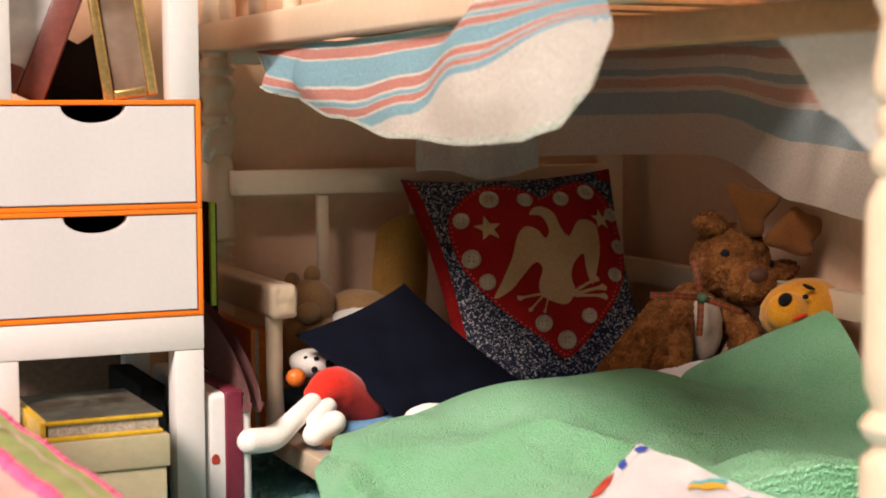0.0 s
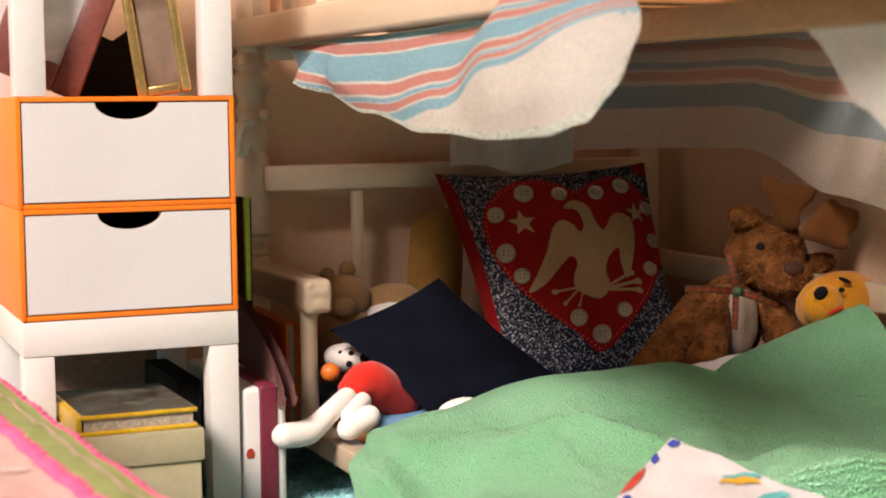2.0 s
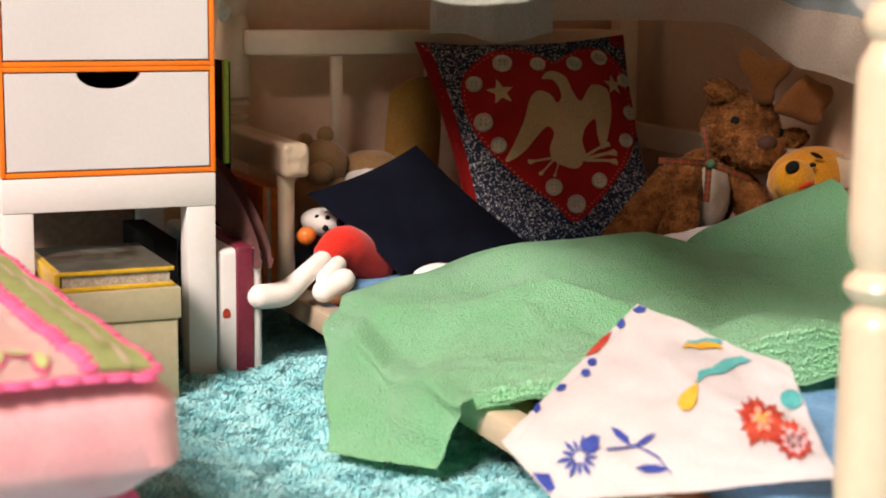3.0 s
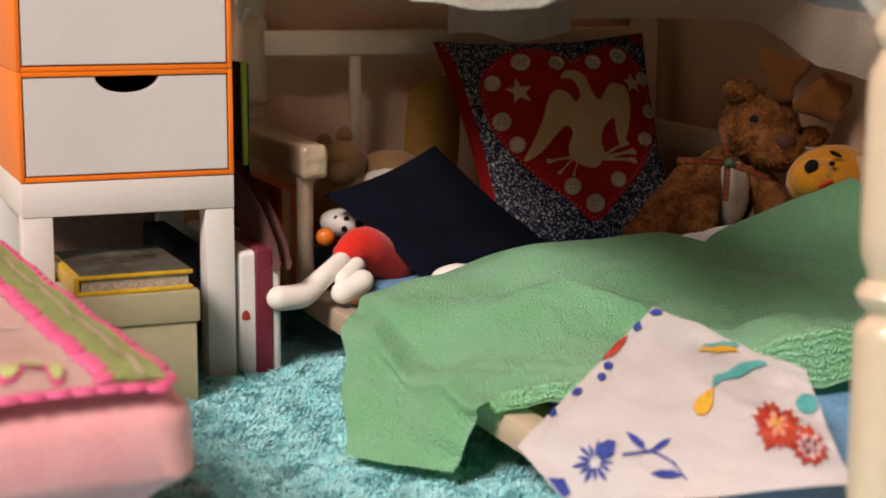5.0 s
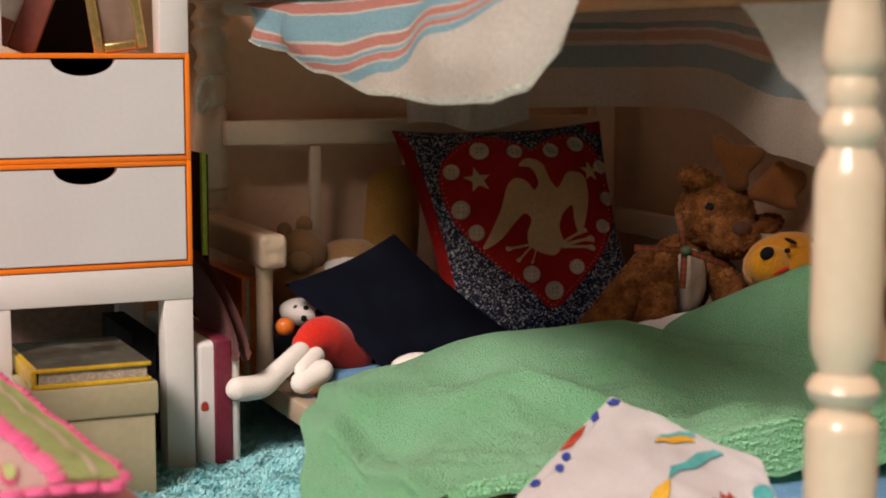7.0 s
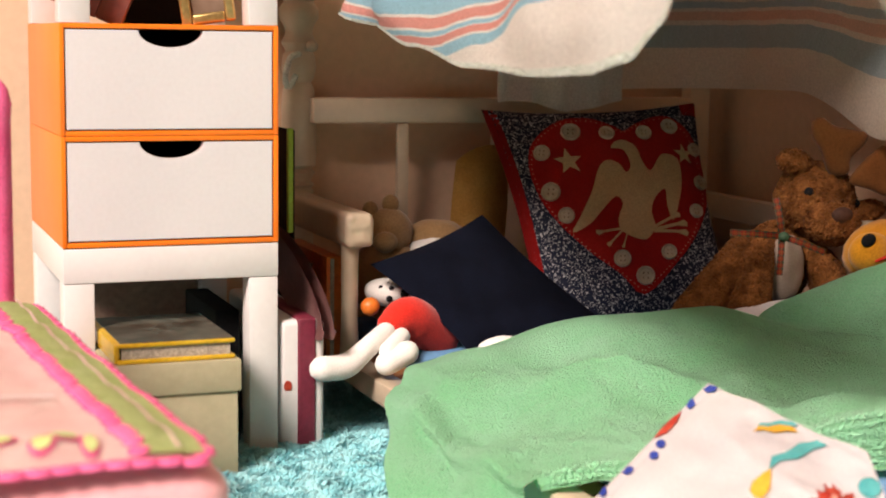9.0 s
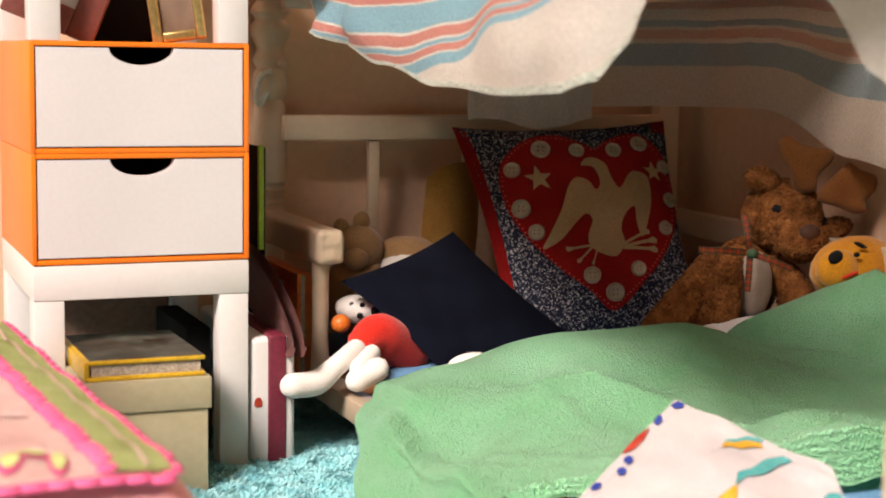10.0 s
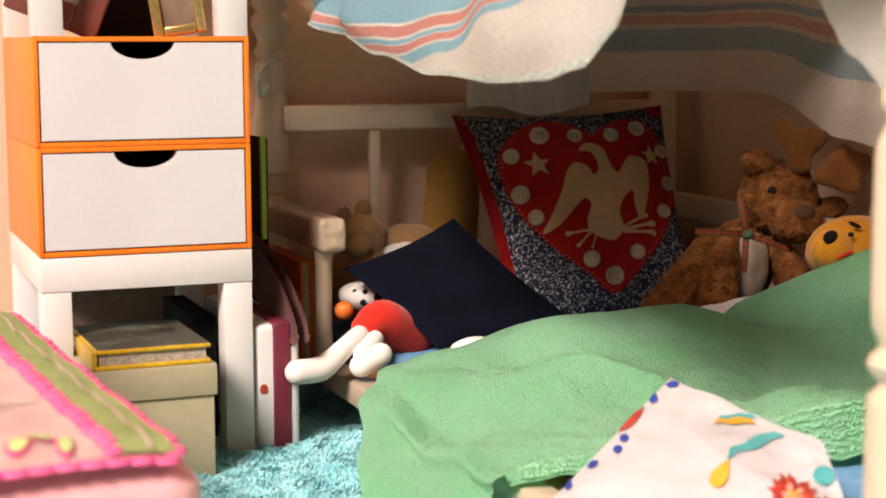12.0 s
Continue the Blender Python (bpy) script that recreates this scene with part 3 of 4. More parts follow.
# ---- under and beside the table ----
cbox = thing("card_box", (-0.57, -0.1, 0), "cream cardboard box with a lid under the table", "box")
part("box_body", box(-0.85, -0.29, -0.39, 0.28, -0.04, 0.37, 0.006), BOXCARD, cbox)
part("lid", box(-0.862, -0.276, -0.405, 0.292, 0.352, 0.497, 0.008), BOXCARD, cbox)


def gilt_book(x0, x1, y0, y1, z0, z1, turn):
    b = thing("book", ((x0 + x1) / 2, (y0 + y1) / 2, z0), "thick book with yellow cover edges and a mottled cover", "book", "books under the table")
    c = ((x0 + x1) / 2, (y0 + y1) / 2, z0)
    m = about(c, 0, 0, turn)
    part("page_block", box(x0 + 0.02, x1 - 0.02, y0 + 0.015, y1, z0 + 0.02, z1 - 0.02, 0, turn=m), PAGES, b)
    part("cover", box(x0, x1, y0, y1, z1 - 0.02, z1, 0.007, turn=m), GOLD_EDGE, b)
    part("cover", box(x0, x1, y0, y1, z0, z0 + 0.02, 0.007, turn=m), GOLD_EDGE, b)
    part("spine", box(x0 - 0.015, x0 + 0.012, y0 + 0.01, y1, z0 + 0.004, z1 - 0.004, 0.008, turn=m), GOLD_EDGE, b)
    part("cover_print", box(x0 + 0.012, x1 - 0.008, y0 + 0.008, y1 - 0.008, z1, z1 + 0.003, 0, turn=m), COVER, b)


gilt_book(-0.83, -0.305, -0.385, 0.30, 0.498, 0.59, 1)

wb = thing("white_case", (0.12, 0.5, 0), "white plastic case with a maroon band standing beside the table", "case")
part("case_body", box(0.012, 0.237, 0.02, 1.1, -0.04, 0.58, 0.03, 4), WHITE, wb)
part("band", box(0.10, 0.19, 0.008, 1.112, -0.03, 0.592, 0.012, 3), MAROON, wb, "maroon cloth band")
lg = bmesh.new()
f1 = lg.faces.new([lg.verts.new((0.052 + 0.022 * math.cos(t) * (1 - 0.12 * math.cos(2 * t)), 0.016, 0.262 + 0.024 * math.sin(t) - 0.004 * math.cos(2 * t))) for t in np.linspace(0, 2 * math.pi, 18)[:-1]])
for v in bmesh.ops.extrude_face_region(lg, geom=[f1])["geom"]:
    if isinstance(v, bmesh.types.BMVert):
        v.co.y += 0.006
part("sticker", lg, INK_RED, wb, "small red sticker", smooth=False)
single("black_book", box(-0.24, -0.12, 0.28, 1.0, -0.04, 0.60, 0.008), BLACK, "black book standing upright under the table", "book", "upright books")
bk = thing("folder", (0.27, 1.0, 0.2), "thin black folder with a lime green edge", "folder")
part("folder_body", box(0.262, 0.274, 0.70, 1.45, 0.2, 1.45, 0.003), BLACK, bk)
part("edge", box(0.235, 0.262, 0.685, 0.72, 0.92, 1.46, 0.004), LIMEEDGE, bk, "lime green edge")
ob_ = thing("picture_book", (0.5, 1.0, 0.262), "orange picture book standing on the bed rail", "book", "upright books")
part("cover", box(0.435, 0.52, 0.66, 1.45, 0.264, 0.79, 0.006), ORANGE_BOOK, ob_)
part("cover_art", box(0.425, 0.434, 0.92, 1.4, 0.34, 0.72, 0), COVER, ob_)
part("page_block", box(0.455, 0.475, 0.654, 0.66, 0.27, 0.78, 0), PAGES, ob_)


def pouch(shift):
    def fn(u, v):
        a, b = (u - 0.5) * 2, (v - 0.5) * 2
        w = 0.15 * math.sqrt(max(1 - a * a, 0.0)) * b
        c = Vector((0.16, 0.36, 0.72)) + Vector((0.03, -0.48, -0.17)) * a
        return c + Vector((shift + 0.035 * (1 - a * a) * (1 - b * b), 0.02 * b, w * 1.05))
    return fn


pz = thing("folded_wallet", (0.18, 0.4, 0.5), "maroon rounded pouch leaning open beside the table", "pouch")
part("flap", sheet(pouch(0.0), 24, 10, 0.012), POUCH, pz)
part("flap", sheet(pouch(0.055), 24, 10, 0.012), POUCH, pz)

# ---- pink doll bed ----
PM = about((-1.03, -3.25, 0), 0, 0, 4.8)
pink_bed = thing("doll_bed", (-2.2, -2.2, 0), "low doll bed with magenta base and posts", "doll bed")
part("base", box(-3.6, -1.08, -3.2, -0.9, 0.0, 0.49, 0.03, turn=PM), MAGENTA, pink_bed)
part("post", lathe([(0.05, 0.0), (0.05, 1.6), (0.055, 1.66), (0.04, 1.72), (0.015, 1.75)], -1.36, -0.98), MAGENTA, pink_bed)
part("headboard", box(-3.6, -1.4, -0.9, -0.82, 0.6, 1.4, 0.03), MAGENTA, pink_bed)


def pink_mattress():
    bm = box(-3.6, -1.0, -3.26, -0.92, 0.47, 0.845, 0.13, 8)
    bmesh.ops.subdivide_edges(bm, edges=[e for e in bm.edges if e.calc_length() > 0.3], cuts=16, use_grid_fill=True)
    for v in bm.verts:
        v.co += Vector((noise.noise(v.co * 3.1), noise.noise(v.co * 3.1 + Vector((5, 0, 0))), noise.noise(v.co * 4 + Vector((0, 7, 0))))) * 0.018
        swell = 0.065 * math.sin(math.pi * (v.co.z - 0.47) / 0.375) - 0.03
        v.co.x += swell * smooth_step(-1.6, -1.2, v.co.x)
        v.co.y -= swell * smooth_step(2.6, 3.0, -v.co.y)
        near = math.exp(-((v.co.x + 1.0) ** 2 + (v.co.y + 3.26) ** 2) / 0.05)
        v.co += Vector((-0.5, 0.5, 0.2)) * (0.022 * near * math.sin(34 * v.co.z + 9 * v.co.x))
    bm.transform(PM)
    return bm


pm = thing("pink_mattress", (-2.2, -2.2, 0.49), "plump pink fleece doll mattress with puckered corner seams", "mattress")
part("cover", pink_mattress(), PINK, pm)
seam = tube([(-1.075, -3.185, 0.54), (-1.055, -3.205, 0.60), (-1.043, -3.217, 0.68), (-1.05, -3.21, 0.75), (-1.09, -3.17, 0.80)], [0.006, 0.010, 0.020, 0.012, 0.006], 8)
seam.transform(PM)
part("corner_seam", seam, PINK, pm)


def quilt_fn(u, v):
    x, y = -3.46 + 2.40 * u, -3.246 + 2.3 * v
    z = 0.862 + 0.012 * noise.noise(Vector((x * 4, y * 4, 0))) - 0.012 * smooth_step(0.94, 1.0, u) - 0.01 * (1 - smooth_step(0.0, 0.05, v))
    z += 0.012 * abs(math.sin(u * 28)) * abs(math.sin(v * 28)) + 0.02 * smooth_step(0.3, 1.0, v)
    return PM @ Vector((x, y, z))


def band_fn(fn, u0, u1, v0, v1, lift):
    return lambda u, v: fn(u0 + (u1 - u0) * u, v0 + (v1 - v0) * v) + Vector((0, 0, lift))


quilt = thing("doll_quilt", (-2.2, -2.2, 0.9), "pink patchwork doll quilt with green border and scalloped magenta trim", "quilt")
part("quilt_top", sheet(quilt_fn, 70, 70, 0.02), PINK_PALE, quilt)
part("border", sheet(band_fn(quilt_fn, 0.932, 1.0, 0.0, 1.0, 0.012), 6, 60, 0.008), LIME, quilt, "leaf green cotton border")


def scallops(fn, along, fixed, count, size, lift):
    bm = bmesh.new()
    for k in range(count):
        t = (k + 0.5) / count
        u, v = (t, fixed) if along == "u" else (fixed, t)
        c = fn(u, v) + Vector((0, 0, lift))
        disc = bmesh.new()
        bmesh.ops.create_cone(disc, cap_ends=True, segments=12, radius1=size, radius2=size * 0.8, depth=0.014, matrix=Matrix.Translation(c))
        join(bm, disc)
    return bm


part("trim", scallops(quilt_fn, "v", 0.998, 30, 0.044, 0.0), MAGENTA, quilt, "scalloped magenta trim")
part("trim", scallops(quilt_fn, "v", 0.93, 40, 0.032, 0.010), MAGENTA, quilt, "scalloped magenta trim")
part("trim", scallops(quilt_fn, "u", 0.002, 36, 0.046, -0.008), MAGENTA, quilt, "scalloped magenta trim")
part("seam", sheet(band_fn(quilt_fn, 0.968, 0.973, 0.0, 1.0, 0.026), 2, 60, 0.006), PINK_PALE, quilt, "pale line of stitching")
part("seam", sheet(band_fn(quilt_fn, 0.2, 0.90, 0.30, 0.31, 0.016), 40, 2, 0.006), FLORAL, quilt, "white line of stitching")
for u, v, a in ((0.835, 0.055, 0.5), (0.862, 0.085, -0.4), (0.885, 0.05, 0.9), (0.80, 0.10, 0.2), (0.74, 0.06, -0.6), (0.82, 0.42, 0.5), (0.70, 0.5, 1.0)):
    leaf = [(u + 0.55 * (0.026 * math.cos(t) * math.cos(a) - 0.013 * math.sin(t) * math.sin(a)), v + 1.5 * (0.026 * math.cos(t) * math.sin(a) + 0.013 * math.sin(t) * math.cos(a))) for t in np.linspace(0, 6.28, 14)[:-1]]
    big = [(u + (p - u) * 1.4, v + (q - v) * 1.4) for p, q in leaf]
    part("leaf_edge", patch(quilt_fn, big, 0.006, Vector((0, 0, 1))), MAGENTA, quilt)
    part("leaf", patch(quilt_fn, leaf, 0.012, Vector((0, 0, 1))), LIME, quilt, "green appliqued leaf")

# ---- green towel ----


def bed_height(x, y):
    ridge_y = curve([(0.4, -0.55), (1.4, -0.55), (1.95, -0.70), (2.75, -1.15), (3.1, -1.3)], x)
    ridge_z = curve([(0.40, 0.325), (0.55, 0.45), (0.9, 0.515), (1.45, 0.635), (1.93, 0.68), (2.3, 0.60), (2.75, 0.515), (3.1, 0.47)], x)
    flat = 0.31 + 0.12 * smooth_step(0.45, 1.0, x)
    if y > ridge_y:
        z = ridge_z - (0.28 if x < 1.6 else 0.9) * (y - ridge_y) ** 1.2
    else:
        z = flat + (ridge_z - flat) * (1 - smooth_step(0.0, 1.25, ridge_y - y)) * (1 - 0.15 * smooth_step(0.05, 0.5, ridge_y - y))
    top = 0.655 + 0.32 * (x - 2.2)
    fold = 0.36 + (top - 0.36) * math.exp(-((y + 0.78) / 0.42) ** 2) * smooth_step(1.9, 2.35, x)
    k = smooth_step(-0.06, 0.06, fold - z)
    z = z + (fold - z) * k
    near = smooth_step(0.0, 0.4, ridge_y - y)
    z += (0.085 * noise.noise(Vector((x * 1.9, y * 1.9, 3.0))) + 0.03 * noise.noise(Vector((x * 4.5, y * 4.5, 1.0))) + 0.010 * noise.noise(Vector((x * 13, y * 13, 4.0)))) * near
    w = x * 0.9 + y * 0.75 + 0.35 * noise.noise(Vector((x * 1.3, y * 1.3, 8.0)))
    z += 0.075 * (1 - abs(math.sin(2.3 * w))) ** 2 * smooth_step(0.6, 1.2, x) * near
    return z


def towel_fn(u, v):
    # u: from the hanging hem, over the rail and across; v: from the far edge to the near edge
    far = curve([(0.0, -0.62), (0.25, -0.44), (0.31, -0.10), (0.55, -0.12), (0.68, -0.42), (1.0, -0.42)], u)
    near = curve([(0.0, -2.03), (0.25, -2.05), (0.42, -2.32), (0.6, -2.5), (1.0, -3.0)], u)
    if u < 0.25:
        t = u / 0.25
        top = Vector((0.44, far + (near - far) * v, 0))
        top.z = bed_height(0.46, top.y) - 0.02
        low = Vector((curve([(0, 0.055), (0.5, 0.20), (1, 0.34)], v), curve([(0, -1.56), (0.5, -1.80), (1, -2.0)], v), 0.03 + 0.03 * v))
        p = low.lerp(top, t)
        p += Vector((-0.8, -0.5, 0.25)) * (0.10 * math.sin(math.pi * t) * (1 - 0.5 * v))
        p += Vector((-0.7, -0.45, 0.3)) * (0.055 * math.exp(-((t - 0.86) / 0.10) ** 2) - 0.05 * math.exp(-((t - 0.62) / 0.13) ** 2) * (1 - v))
        p += Vector((-0.6, -0.6, 0)) * 0.035 * math.sin(9 * v + 2 * t) * math.sin(math.pi * min(t * 1.2, 1))
        p += Vector((-0.7, -0.6, 0.0)) * (0.075 * max(1 - t / 0.22, 0.0) ** 2)
        return p
    s = (u - 0.25) / 0.75
    x, y = 0.44 + 2.56 * s, far + (near - far) * v
    e = 0.05 * smooth_step(0.95, 1.0, v)
    e -= 0.12 * smooth_step(0.84, 0.93, v) * (1 - smooth_step(0.955, 1.0, v)) * smooth_step(0.40, 0.60, u)
    return Vector((x, y, bed_height(max(x, 0.46), y) - 0.02 * smooth_step(0.1, 0, s) - e))


towel = thing("towel", (1.3, -1.4, 0.2), "rumpled mint green terry towel over the lower bunk and rail", "towel")
part("cloth", sheet(towel_fn, 170, 130, 0.04), GREEN, towel)


def loops_row(fn, v, u0, u1, count, size):
    bm = bmesh.new()
    rng = random.Random(4)
    for k in range(count):
        for dv in (0.0, 0.0065, 0.013, 0.0195, 0.026, 0.0325):
            u = u0 + (u1 - u0) * (k + rng.uniform(-0.35, 0.35)) / (count - 1)
            p = fn(u, v - dv + rng.uniform(-0.002, 0.002))
            r = size * rng.uniform(0.7, 1.2)
            join(bm, blob(p + Vector((-0.002, -0.004, 0.019)), (r, r * 1.3, r * rng.uniform(0.8, 1.4)), sub=1))
    return bm


part("border", loops_row(towel_fn, 0.995, 0.27, 0.75, 190, 0.0046), GREEN, towel, "raised looped border")

# ---- floral cloth ----


def floral_fn(u, v):
    # u: left to right, v: bottom to top
    a, b, c = Vector((1.101, -2.11, 0.654)), Vector((0.302, -2.581, 0.314)), Vector((0.297, -2.997, 0.229))
    t = 1 - v
    left = a.lerp(b, min(t / 0.8, 1)) if t < 0.8 else b.lerp(c, (t - 0.8) / 0.2)
    d, e = Vector((1.193, -2.98, 0.595)), Vector((0.897, -3.658, 0.437))
    right = d.lerp(e, t)
    p = left.lerp(right, u)
    p += Vector((-0.45, -0.6, 0.5)) * (0.06 * math.sin(math.pi * u) * math.sin(math.pi * v))
    p += Vector((-0.4, -0.7, 0.5)) * (0.022 * noise.noise(Vector((u * 5, v * 5, 2))) + 0.012 * noise.noise(Vector((u * 4 + v * 9, v * 3 - u * 7, 6))) + 0.014 * math.exp(-((v - 0.9 + 0.55 * u) / 0.05) ** 2) * smooth_step(0.05, 0.2, u) + 0.015 * math.sin(u * 9 + 5 * v) * smooth_step(0.05, 0.3, u))
    return p


def pts_turned(u, v, s, a, shape):
    return [(u + s * (x * math.cos(a) - y * math.sin(a)), v + s * (x * math.sin(a) + y * math.cos(a))) for x, y in shape]


LEAF = [(0, 0), (0.3, -0.14), (0.7, -0.12), (1.0, 0.0), (0.65, 0.13), (0.3, 0.12)]
cloth = thing("floral_cloth", (0.5, -3.1, 0.2), "folded white cotton cloth printed with blue, teal and red flowers", "cloth")
part("fabric", sheet(floral_fn, 90, 80, 0.012), FLORAL, cloth)
part("hem", sheet(lambda u, v: floral_fn(0.006 + 0.05 * u, v) + VIEW * 0.004, 4, 80, 0.008), FLORAL, cloth)


def print_on(shape, ink, lift=0.008):
    part("print", patch(floral_fn, shape, lift, VIEW, 0.025), ink, cloth)


RIGHT, UP = Vector((0.93, -0.37, 0.0)), Vector((0.0, 0.0, 1.0))
ACROSS, ALONG = Vector((0.858, -0.513, 0.0)), Vector((0.163, 0.273, 0.948))


def spread(u, v, size, a, shape):
    """A shape of true proportions (size in decimetres) on the cloth round (u, v)."""
    e = 0.02
    u0, u1, v0, v1 = max(u - e, 0), min(u + e, 1), max(v - e, 0), min(v + e, 1)
    du, dv = (floral_fn(u1, v) - floral_fn(u0, v)) / (u1 - u0), (floral_fn(u, v1) - floral_fn(u, v0)) / (v1 - v0)
    m = np.linalg.inv(np.array([[du.dot(ACROSS), dv.dot(ACROSS)], [du.dot(ALONG), dv.dot(ALONG)]]))
    home = floral_fn(u, v)
    out = []
    for x, y in shape:
        aim = size * np.array((x * math.cos(a) - y * math.sin(a), x * math.sin(a) + y * math.cos(a)))
        p = np.array((u, v))
        for k in range(12):
            d = floral_fn(float(p[0]), float(p[1])) - home
            p = np.clip(p + 0.7 * (m @ (aim - np.array((d.dot(ACROSS), d.dot(ALONG))))), 0.004, 0.996)
        out.append((float(p[0]), float(p[1])))
    return out


def between(p, q, shape, ink, lift=0.008):
    d = floral_fn(*q) - floral_fn(*p)
    print_on(spread(p[0], p[1], math.hypot(d.dot(ACROSS), d.dot(ALONG)), math.atan2(d.dot(ALONG), d.dot(ACROSS)), shape), ink, lift)


ROUND = [(0.5 + 0.5 * math.cos(t), 0.5 * math.sin(t)) for t in np.linspace(0, 6.28, 12)[:-1]]
WAVE = [(0, -0.02), (0.2, 0.06), (0.45, 0.0), (0.75, 0.08), (1.0, 0.06), (0.9, 0.20), (0.6, 0.24), (0.35, 0.16), (0.12, 0.17)]
for k in range(13):
    print_on(spread(0.217, 0.135, 0.078 if k % 2 else 0.064, k * 2 * math.pi / 13, [(0.28, -0.05), (0.65, -0.10), (1.0, 0.0), (0.65, 0.10), (0.28, 0.05)]), INK_BLUE)
print_on(spread(0.285, 0.18, 0.06, 0.6, [(-0.4, 0), (0, -0.35), (0.5, -0.2), (0.75, 0.1), (0.45, 0.15), (0.5, 0.45), (0.15, 0.3), (-0.1, 0.5), (-0.35, 0.3)]), INK_BLUE)
for p, q in (((0.33, 0.165), (0.45, 0.19)), ((0.44, 0.195), (0.485, 0.13)), ((0.48, 0.135), (0.485, 0.07))):
    between(p, q, [(0, -0.04), (1, -0.04), (1, 0.04), (0, 0.04)], INK_BLUE, 0.0085)
for p, q in (((0.43, 0.19), (0.335, 0.29)), ((0.445, 0.19), (0.495, 0.26)), ((0.485, 0.09), (0.37, 0.09))):
    between(p, q, LEAF, INK_BLUE)
for p, q in (((0.02, 0.955), (0.085, 0.985)), ((0.012, 0.90), (0.04, 0.84)), ((0.02, 0.47), (0.05, 0.50)), ((0.005, 0.40), (0.03, 0.34)), ((0.01, 0.09), (0.03, 0.03))):
    between(p, q, [(0, 0), (0.3, -0.3), (0.8, -0.25), (1.0, 0.1), (0.5, 0.35)], INK_BLUE)
for u, v in ((0.045, 0.635), (0.06, 0.575)):
    print_on(spread(u, v, 0.034, 0, ROUND), INK_BLUE)
between((0.012, 0.66), (0.02, 0.82), LEAF, INK_RED)
between((0.42, 0.83), (0.62, 0.955), WAVE, INK_TEAL)
between((0.42, 0.81), (0.625, 0.905), WAVE, INK_GOLD, 0.0092)
between((0.56, 0.585), (0.80, 0.89), WAVE, INK_TEAL)
between((0.55, 0.40), (0.57, 0.585), [(0, 0), (0.1, -0.2), (0.4, -0.26), (0.8, -0.12), (1.0, 0.0), (0.8, 0.12), (0.4, 0.26), (0.1, 0.2)], INK_GOLD, 0.0092)
JAG = [(0.1, -0.06), (0.5, -0.17), (0.72, -0.20), (0.76, -0.10), (1.0, 0.0), (0.76, 0.10), (0.72, 0.20), (0.5, 0.17), (0.1, 0.06)]
rng = random.Random(8)
for cu, cv, size, inks in ((0.82, 0.40, 0.072, (INK_RED, INK_RED, INK_CORAL, INK_GOLD)), (0.915, 0.26, 0.055, (INK_RED, INK_PINK, INK_BROWN, INK_PINK))):
    for ring, (count, share) in enumerate(((13, 1.0), (10, 0.74), (7, 0.5), (4, 0.3))):
        for k in range(count):
            a = 2 * math.pi * (k + 0.5 * (ring % 2)) / count + rng.uniform(-0.2, 0.2)
            stretch = 1.0 + 0.35 * abs(math.sin(a))
            print_on(spread(cu, cv, size * share * stretch * rng.uniform(0.85, 1.1), a, JAG), inks[ring], 0.008 + 0.0012 * ring + 0.00008 * k)
between((0.935, 0.56), (0.965, 0.73), ROUND, INK_TEAL)

# ---- heart pillow ----


def cushion(tl, tr, bl, br, puff, toward, side=1):
    """Front (side 1) or back (side -1) of a stuffed square pillow."""
    tl, tr, bl, br = (Vector(p) for p in (tl, tr, bl, br))
    nrm = (tr - tl).cross(tl - bl).normalized()
    if nrm.dot(toward) < 0:
        nrm = -nrm

    def fn(u, v):
        pinch_u, pinch_v = 0.035 * math.sin(math.pi * v) * (1 - 2 * u), 0.035 * math.sin(math.pi * u) * (1 - 2 * v)
        a, b = u + pinch_u * (abs(2 * u - 1) ** 3), v + pinch_v * (abs(2 * v - 1) ** 3)
        p = bl.lerp(br, a).lerp(tl.lerp(tr, a), b)
        d = (math.sin(math.pi * u) * math.sin(math.pi * v)) ** 0.45
        wr = 0.012 * noise.noise(Vector((u * 6, v * 6, puff * 40)))
        return p + nrm * (side * (puff * d) + wr * d)
    return fn


def stuffed(front, back, n=30):
    bm = sheet(front, n, n, 0)
    return join(bm, sheet(back, n, n, 0))


def rounded(outline, steps=3):
    """The same outline drawn as a smooth curve through its points."""
    n, out = len(outline), []
    for k in range(n):
        a, b, c, d = (np.array(outline[(k + q) % n]) for q in (-1, 0, 1, 2))
        for t in np.arange(steps) / steps:
            out.append(tuple(0.5 * (2 * b + (c - a) * t + (2 * a - 5 * b + 4 * c - d) * t * t + (3 * b - a - 3 * c + d) * t ** 3)))
    return out


HP = ((1.553, 1.30, 1.524), (2.78, 1.0, 1.573), (1.645, 0.60, 0.37), (2.76, 0.38, 0.37))
hp_front, hp_back = cushion(*HP, 0.20, VIEW), cushion(*HP, 0.16, VIEW, -1)
pillow = thing("heart_pillow", (2.2, 0.9, 0.36), "square calico pillow with a red heart, tan applique and pearl buttons", "pillow")
part("cover", stuffed(hp_front, hp_back, 36), CALICO, pillow)
part("edging", sheet(band_fn(hp_front, 0.0, 0.055, 0.0, 1.0, 0.0), 4, 30, 0.025), RED, pillow, "red cotton edging")
part("corner", sheet(band_fn(hp_front, 0.92, 1.0, 0.93, 1.0, 0.0), 5, 5, 0.03), RED, pillow, "red corner")
